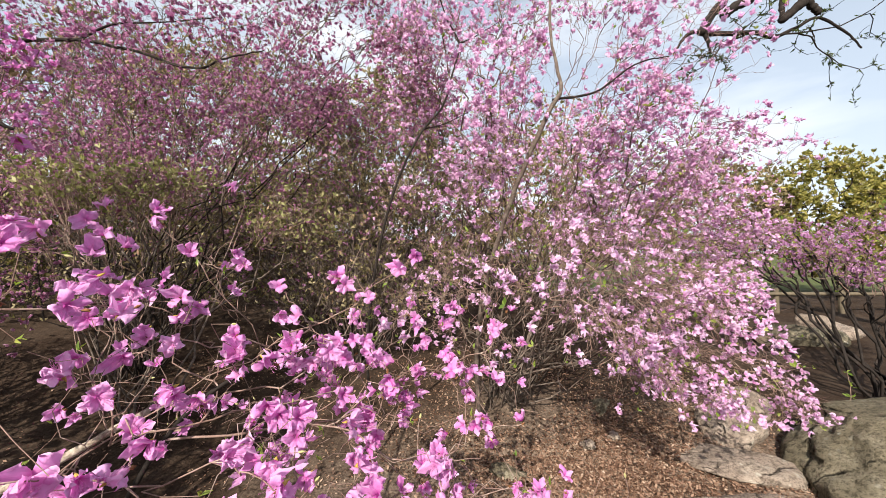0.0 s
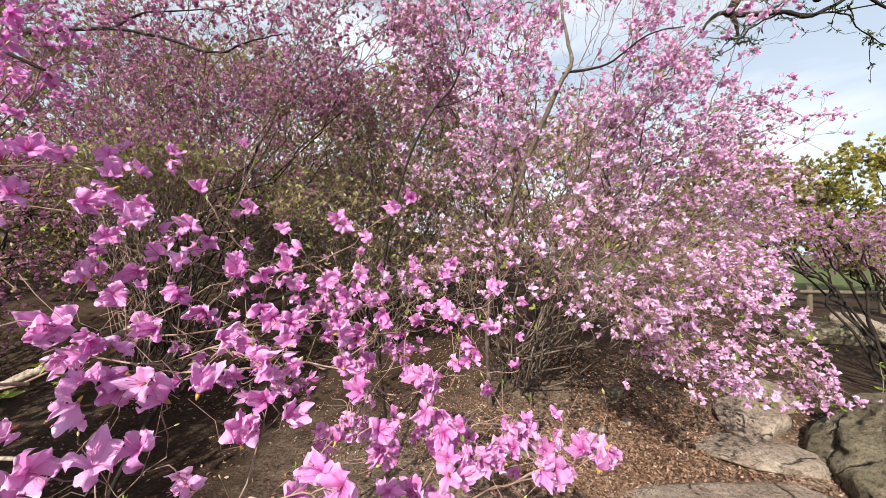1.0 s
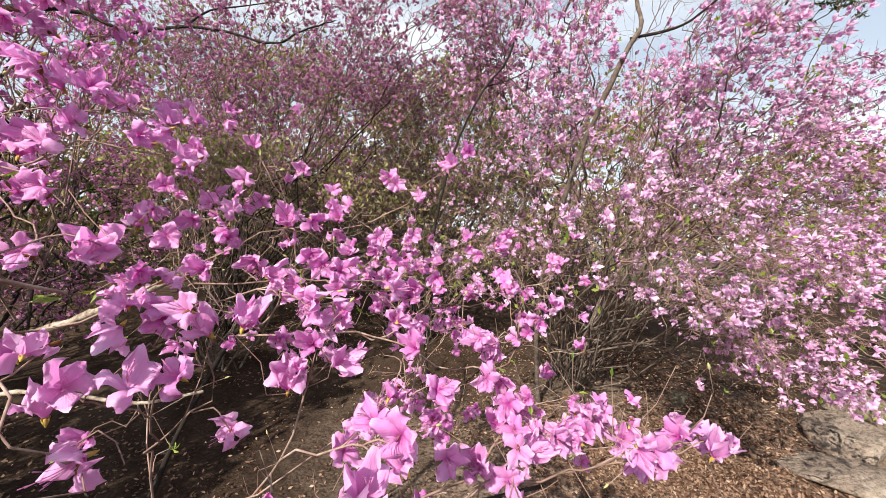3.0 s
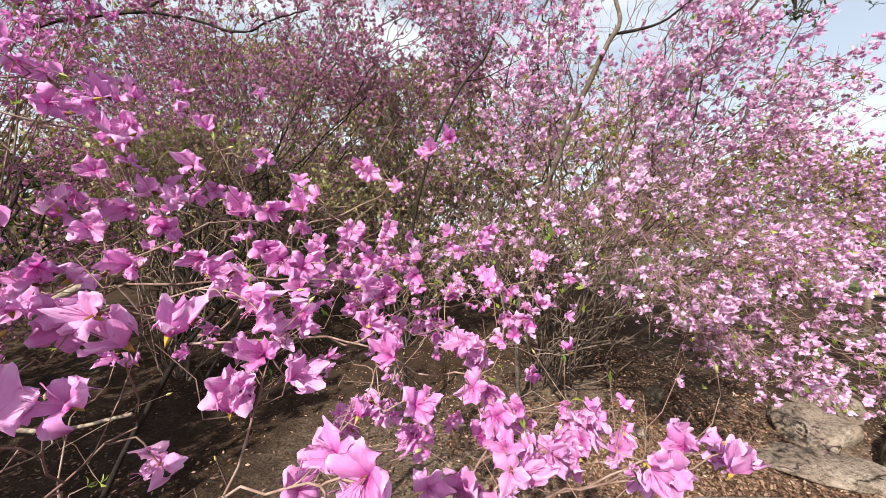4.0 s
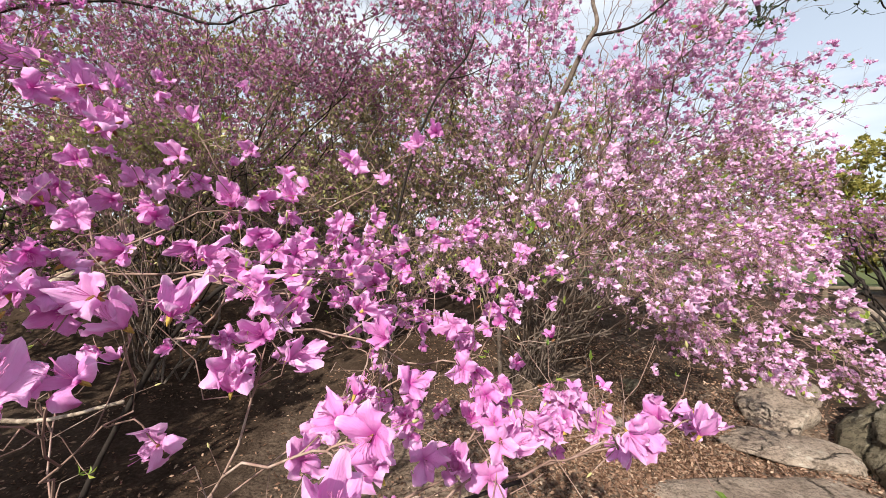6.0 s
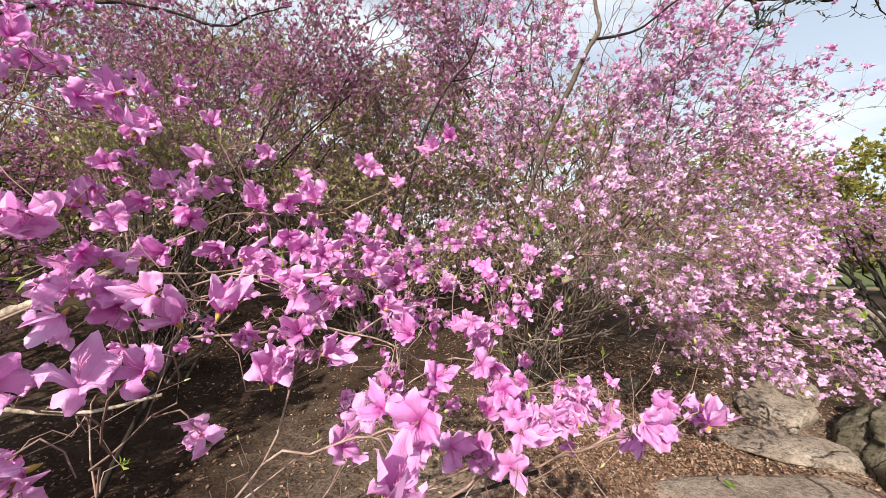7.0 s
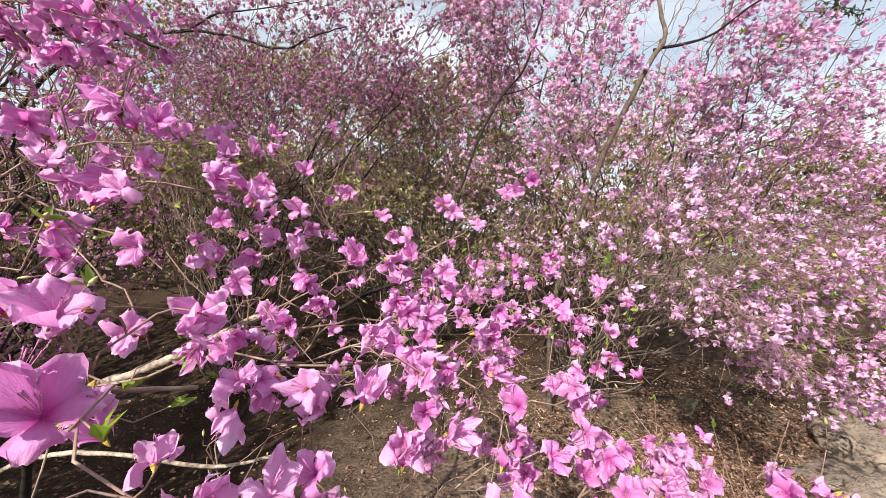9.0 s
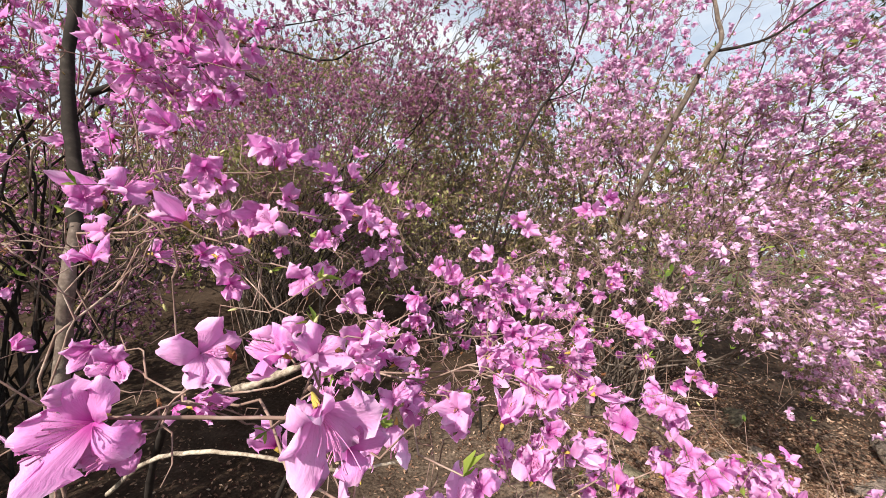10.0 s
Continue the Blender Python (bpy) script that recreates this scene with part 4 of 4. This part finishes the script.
near_shrub()
big_shrub()
# added out of view, only to cast shade on the left ground
back_shrub((-3.2, -0.3), [((-3.2, -0.2, 1.4), (0.9, 0.9, 1.15), 2), ((-4.2, 0.3, 1.4), (0.9, 0.9, 1.1), 1.0), ((-3.2, -0.25, 2.5), (0.7, 0.7, 0.85), 1.6)], 1500, 9, "dense unseen azalea thicket, added to shade the ground on the left", 0.5, 0.8, m_leaf_olive, m_petal_rose,
           spurs=0.4, leaf_size=(0.07, 0.13), size=(0.06, 0.08))
back_shrub((-2.8, 1.3), [((-2.65, 1.4, 2.7), (0.8, 0.7, 0.6), 2)], 600, 6, "tall azalea with magenta-pink flowers over the near azalea", 0.95, 0.15, m_leaf_olive, m_petal_mass,
           bark=m_bark_dark, spurs=0.6, size=(0.044, 0.056), blooms=MID_BLOOMS)
# behind them on the slope, from the middle outwards
back_shrub((-1.2, 4.6), [((-1.2, 4.2, 1.75), (1.6, 0.9, 0.9), 3), ((-0.7, 4.6, 2.75), (1.3, 0.8, 1.0), 2.2), ((-2.4, 4.2, 1.8), (1.0, 0.8, 0.7), 1.4)], 4800, 18,
           "shrub with olive young leaves and few flowers", 0.14, 0.42, m_leaf_olive, m_petal_rose, spurs=0.8, power=0.4, twig=m_bark, leaf_size=(0.025, 0.05))
back_shrub((-3.5, 3.8), [((-3.4, 3.9, 3.2), (1.9, 1.2, 1.1), 3), ((-2.1, 2.9, 3.35), (1.0, 0.7, 0.6), 1.2), ((-1.0, 3.8, 3.8), (1.3, 0.8, 0.9), 2.6), ((-3.6, 3.3, 2.5), (1.0, 0.7, 0.5), 0.5), ((-4.5, 3.7, 3.4), (1.0, 0.9, 1.2), 1.7), ((-2.0, 3.8, 2.9), (1.3, 0.9, 0.6), 1.5), ((-0.7, 3.3, 3.2), (0.9, 0.6, 0.8), 1.3)], 6200, 22,
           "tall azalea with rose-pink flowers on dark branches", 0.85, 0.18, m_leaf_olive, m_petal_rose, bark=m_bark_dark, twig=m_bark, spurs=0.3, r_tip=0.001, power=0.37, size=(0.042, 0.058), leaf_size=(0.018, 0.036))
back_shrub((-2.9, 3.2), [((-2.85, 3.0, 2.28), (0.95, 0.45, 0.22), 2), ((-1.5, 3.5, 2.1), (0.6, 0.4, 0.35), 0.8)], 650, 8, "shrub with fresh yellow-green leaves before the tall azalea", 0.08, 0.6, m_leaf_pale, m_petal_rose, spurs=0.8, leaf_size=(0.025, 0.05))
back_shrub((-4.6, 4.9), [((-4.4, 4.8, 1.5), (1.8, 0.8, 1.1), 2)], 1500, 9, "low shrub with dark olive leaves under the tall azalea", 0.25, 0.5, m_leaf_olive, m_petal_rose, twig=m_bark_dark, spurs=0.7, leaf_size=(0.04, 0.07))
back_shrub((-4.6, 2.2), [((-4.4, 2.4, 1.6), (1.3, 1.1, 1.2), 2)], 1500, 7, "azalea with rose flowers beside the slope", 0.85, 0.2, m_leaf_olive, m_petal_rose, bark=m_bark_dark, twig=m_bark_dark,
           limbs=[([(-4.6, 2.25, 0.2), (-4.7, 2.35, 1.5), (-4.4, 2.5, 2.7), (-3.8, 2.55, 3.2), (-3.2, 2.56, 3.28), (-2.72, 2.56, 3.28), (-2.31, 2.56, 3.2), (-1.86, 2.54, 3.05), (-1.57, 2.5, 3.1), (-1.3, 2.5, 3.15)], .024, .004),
                  ([(-2.72, 2.56, 3.28), (-2.5, 2.6, 3.42), (-2.2, 2.7, 3.5), (-1.8, 2.8, 3.6)], .010, .003)])
back_shrub((-4.6, 6.6), [((-4.6, 6.4, 3.1), (2.9, 1.0, 2.2), 2)], 2700, 12, "azalea with rose flowers at the back of the slope", 0.75, 0.55, m_leaf_olive, m_petal_rose, size=(0.055, 0.075), leaf_size=(0.05, 0.09), spurs=0.5)
back_shrub((-1.6, 6.6), [((-1.5, 6.5, 2.7), (2.1, 0.9, 1.8), 2)], 1900, 12, "brown-twigged shrub with olive leaves", 0.4, 0.65, m_leaf_olive, m_petal_rose, size=(0.05, 0.07), leaf_size=(0.05, 0.09), spurs=0.6)
back_shrub((2.0, 6.6), [((1.5, 6.6, 2.1), (2.0, 1.0, 1.6), 2), ((1.7, 6.5, 3.1), (1.9, 0.9, 1.5), 1.8), ((4.2, 6.6, 2.4), (1.8, 0.9, 1.2), 1.5)], 2500, 13, "azalea with dull pink flowers and olive leaves", 0.5, 0.45, m_leaf_olive, m_petal_mauve, size=(0.05, 0.07), leaf_size=(0.05, 0.09))
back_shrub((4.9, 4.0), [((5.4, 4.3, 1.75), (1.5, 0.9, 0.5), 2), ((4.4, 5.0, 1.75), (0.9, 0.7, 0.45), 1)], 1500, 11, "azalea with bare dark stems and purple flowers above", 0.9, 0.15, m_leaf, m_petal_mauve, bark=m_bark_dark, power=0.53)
back_shrub((4.3, 7.6), [((4.3, 7.6, 1.9), (2.0, 1.0, 1.2), 2)], 1400, 9, "azalea in purple-pink flower behind the rocks", 0.8, 0.3, m_leaf_olive, m_petal_mauve)
back_shrub((-6.9, 4.4), [((-6.9, 4.4, 1.9), (1.6, 1.2, 1.6), 2)], 1300, 8, "rose azalea with olive leaves on the slope", 0.5, 0.6, m_leaf_olive, m_petal_rose, size=(0.05, 0.07), leaf_size=(0.05, 0.09), bark=m_bark_dark)
back_shrub((-7.8, 6.8), [((-7.6, 6.8, 3.4), (2.4, 1.2, 2.7), 2)], 1900, 8, "rose azalea deep in the thicket", 0.6, 0.4, m_leaf_olive, m_petal_rose, size=(0.08, 0.12), leaf_size=(0.07, 0.12), r_tip=0.0025)
back_shrub((-9.5, 3.6), [((-9.3, 3.8, 1.9), (2.4, 1.6, 1.9), 2)], 900, 8, "dark olive thicket at the far end of the slope", 0.3, 0.7, m_leaf_olive, m_petal_rose, size=(0.08, 0.12), leaf_size=(0.09, 0.15), r_tip=0.0025)
# low growth that closes the view under the trees
back_shrub((-6.0, 10.6), [((-6.5, 10.6, 1.3), (5.0, 0.6, 1.2), 2)], 1300, 14, "low dark green hedge behind the thicket", 0.0, 1.0, m_leaf_dark, leaf_size=(0.13, 0.24), category="hedge", name="hedge", spurs=0.1, r_tip=0.003, count=4)
back_shrub((2.4, 10.9), [((2.4, 10.9, 1.1), (4.2, 0.6, 1.1), 2)], 1100, 14, "low olive hedge behind the azaleas", 0.1, 1.0, m_leaf_olive, leaf_size=(0.12, 0.22), category="hedge", name="hedge", spurs=0.1, r_tip=0.003, count=4)
back_shrub((-13.0, 7.5), [((-12.5, 7.5, 1.6), (4.5, 0.8, 1.5), 2)], 1100, 12, "dark green hedge along the far slope", 0.0, 1.0, m_leaf_dark, leaf_size=(0.14, 0.25), category="hedge", name="hedge", spurs=0.1, r_tip=0.003, count=4)
# trees at the far side
back_shrub((13.0, 12.0), [((12.8, 12.0, 3.0), (2.5, 1.6, 2.2), 2), ((15.2, 12.2, 2.6), (2.0, 1.2, 1.6), 1.0)], 1500, 6, "rounded tree with yellow-green spring leaves", 0.0, 1.0, m_leaf_yellow, leaf_size=(0.09, 0.16), category="tree", name="tree", bark=m_bark_dark, r_tip=0.003, count=9)
back_shrub((9.2, 12.8), [((9.2, 12.8, 3.0), (3.0, 1.6, 2.2), 2)], 1300, 6, "broad tree with grey-green spring leaves", 0.2, 0.9, m_leaf_olive, m_petal_mauve, size=(0.09, 0.14), leaf_size=(0.09, 0.15), category="tree", name="tree", bark=m_bark_dark, r_tip=0.003, count=8)
back_shrub((3.0, 13.0), [((3.0, 13.0, 3.2), (3.0, 1.6, 2.8), 2)], 900, 6, "tree with brownish spring leaves behind the azaleas", 0.1, 0.9, m_leaf_olive, leaf_size=(0.12, 0.22), category="tree", name="tree", bark=m_bark_dark, r_tip=0.003, count=4)
back_shrub((-2.5, 12.5), [((-2.5, 12.5, 4.0), (3.2, 1.6, 3.0), 2)], 900, 6, "tree with brownish spring leaves above the thicket", 0.1, 0.9, m_leaf_olive, leaf_size=(0.12, 0.22), category="tree", name="tree", bark=m_bark_dark, r_tip=0.003, count=4)
back_shrub((-8.5, 12.0), [((-8.5, 12.0, 4.0), (3.4, 1.6, 3.4), 2)], 900, 6, "tree with olive leaves at the edge of the thicket", 0.15, 0.9, m_leaf_olive, leaf_size=(0.12, 0.22), category="tree", name="tree", bark=m_bark_dark, r_tip=0.003, count=4)


def sapling(x, y):
    """A thin young plant with a few pale leaves, between the rocks."""
    z = ground_z(x, y)
    ob = thing("sapling", (x, y, z), "thin sapling with a few pale green leaves", "plant")
    pts = bend(np.array((x, y, z - 0.03)), np.array((x + 0.05, y, z + 0.62)), np.array((0.1, 0, 1.0)), 0.02, 8)
    part_mesh("stem", mesh_from("stem", *tubes([(pts, np.linspace(0.007, 0.002, 8))], 5), m_twig), ob)
    at = pts[rng.integers(3, 8, 22)]
    leaf_mass(ob, at, rng.normal(0, 1, at.shape) * (1, 1, 0.4) + (0, 0, 0.5), 0.04, 0.075, m_leaf, 1)


sapling(3.55, 3.30)


def overhanging_tree():
    """A dark-barked tree outside the view, one limb of which hangs into it."""
    tips = np.array([(3.55, 5.0, 4.6), (3.4, 5.1, 4.3), (3.75, 5.0, 4.4), (4.2, 5.1, 4.75), (4.8, 5.0, 4.8), (5.5, 5.2, 4.6), (5.9, 5.0, 4.3), (4.6, 4.9, 5.2), (5.2, 5.0, 5.1), (6.3, 5.2, 4.9), (6.0, 4.7, 5.3), (3.9, 5.3, 4.55)])
    tips = np.concatenate([tips, tips + rng.normal(0, 0.24, tips.shape), tips + rng.normal(0, 0.22, tips.shape), tips + rng.normal(0, 0.3, tips.shape), tips + rng.normal(0, 0.2, tips.shape)])
    root = (9.0, 5.2, ground_z(9.0, 5.2) - 0.05)
    ob = thing("tree", root, "dark-barked tree with a crooked overhanging limb", "tree")
    s = np.linspace(0, 1, 9)
    trunk = np.stack([9.0 - 0.5 * s ** 2 + 0.1 * np.sin(5 * s), 5.2 + 0.1 * np.sin(4 * s), root[2] + 6.6 * s], 1)
    limb = bend(trunk[-2], np.array((6.2, 5.1, 6.3)), unit((-0.6, 0, 0.7)), 0.02, 6)
    limb2 = bend(limb[-1], np.array((4.6, 5.05, 5.85)), unit((-1, 0, 0.1)), 0.03, 6)
    part_mesh("trunk", mesh_from("trunk", *tubes([(trunk, np.linspace(0.24, 0.13, 9))], 12), m_bark_dark), ob)
    paths, ends = grow((4.14, 5.0, 4.78), (0.8, 0, -0.2), tips, 0.003, 0.42, 0.6, 0.025, 6)
    part_mesh("limb", mesh_from("limb", *tubes([(limb, np.linspace(0.13, 0.09, 6)), (limb2, np.linspace(0.09, 0.06, 6))], 8), m_bark_dark), ob)
    part_mesh("twig_mass", mesh_from("twig_mass", *tubes(paths, 5), m_bark_dark), ob, kind="stuff")
    for pts, r0, r1 in (([(4.6, 5.05, 5.85), (4.2, 5.0, 5.75), (3.94, 5.0, 5.57), (3.86, 5.0, 5.25), (3.68, 5.0, 5.02), (3.54, 5.0, 4.78)], .075, .05),
                        ([(3.56, 5.0, 4.80), (3.42, 5.0, 4.80), (3.29, 5.0, 4.70), (3.16, 5.0, 4.48)], .034, .012), ([(3.57, 5.0, 4.80), (3.65, 5.0, 4.62), (3.67, 5.0, 4.50)], .03, .014),
                        ([(3.56, 5.0, 4.78), (4.01, 5.0, 4.77), (4.28, 5.0, 4.79), (4.55, 5.0, 4.72), (4.86, 5.0, 4.85), (5.17, 5.0, 4.98), (5.55, 5.0, 4.75), (5.74, 5.0, 4.55)], .036, .010),
                        ([(5.4, 5.05, 6.05), (4.8, 5.0, 5.75), (4.41, 5.0, 5.48), (4.21, 5.0, 5.25), (4.01, 5.0, 5.15), (3.85, 5.0, 5.02)], .08, .055),
                        ([(6.2, 5.1, 6.3), (5.6, 5.05, 5.85), (5.18, 5.0, 5.43), (4.98, 5.0, 5.23), (4.79, 5.0, 5.06), (4.65, 5.0, 4.95)], .085, .05),
                        ([(4.98, 5.0, 5.24), (5.10, 5.0, 5.12), (5.17, 5.0, 5.04)], .05, .04), ([(4.75, 5.0, 5.80), (4.68, 5.0, 5.48), (4.67, 5.0, 5.24), (4.66, 5.0, 4.97)], .045, .03)):
        stem_through(ob, pts, r0, r1, m_bark_dark, "branch")
    pts = np.concatenate([q[0] for q in paths])
    lv = pts[rng.integers(len(pts), size=420)] + rng.normal(0, 0.012, (420, 3))
    leaf_mass(ob, lv, rng.normal(0, 1, (420, 3)) + (0, 0, -0.3), 0.03, 0.07, m_leaf_dark, 2)


overhanging_tree()


def leaf_litter():
    n = 88000
    open_ = rng.random(n) < 0.45
    x = np.where(open_, rng.normal(1.35, 0.8, n), rng.uniform(-4.4, 4.4, n))
    y = np.where(open_, rng.normal(2.9, 0.7, n), rng.uniform(-1.6, 5.6, n))
    patch = np.array([noise.noise(Vector((a, b, 3.0)) * 0.9) + 0.5 * noise.noise(Vector((a, b, 9.0)) * 3.1) for a, b in zip(x, y)])
    edge = np.clip((y + 1.6) / 2.6, 0, 1) * np.clip((4.4 - np.abs(x)) / 1.6, 0, 1) * np.clip((5.6 - y) / 1.2, 0, 1)
    keep = (patch > -0.22 + rng.normal(0, 0.2, n)) & (rng.random(n) < edge)
    x, y = x[keep], y[keep]
    z = np.array([ground_z(a, b) for a, b in zip(x, y)]) + rng.uniform(0.002, 0.014, len(x))
    w = np.stack([rng.normal(size=len(x)), rng.normal(size=len(x)), rng.normal(0, 0.28, len(x))], 1)
    turns = frames_along(w, rng.normal(0, 0.6, len(x)))
    ob = new("leaf_litter", joined("leaf_litter", DEAD_LEAVES, np.stack([x, y, z], 1), turns, rng.uniform(0.012, 0.032, len(x)), m_litter))
    tagged(ob, "scattered curled brown dead leaves on the soil", "leaf litter", kind="stuff")


leaf_litter()


def fence():
    ob = thing("fence", (9.2, 9.6, ground_z(9.2, 9.6)), "low weathered wooden rail fence beside the grass", "fence")
    for x in (-0.5, 1.2, 2.9):
        bm = bmesh.new()
        bmesh.ops.create_cone(bm, cap_ends=True, segments=10, radius1=0.07, radius2=0.06, depth=0.7)
        bmesh.ops.translate(bm, vec=(x, 0, 0.3), verts=bm.verts)
        part("post", bm, m_wood_rail, ob)
    for z in (0.5,):
        bm = bmesh.new()
        bmesh.ops.create_cone(bm, cap_ends=True, segments=10, radius1=0.05, radius2=0.05, depth=4.0, matrix=pose(1.2, -0.06, z, 0, 90, 0))
        part("rail", bm, m_wood_rail, ob)


fence()
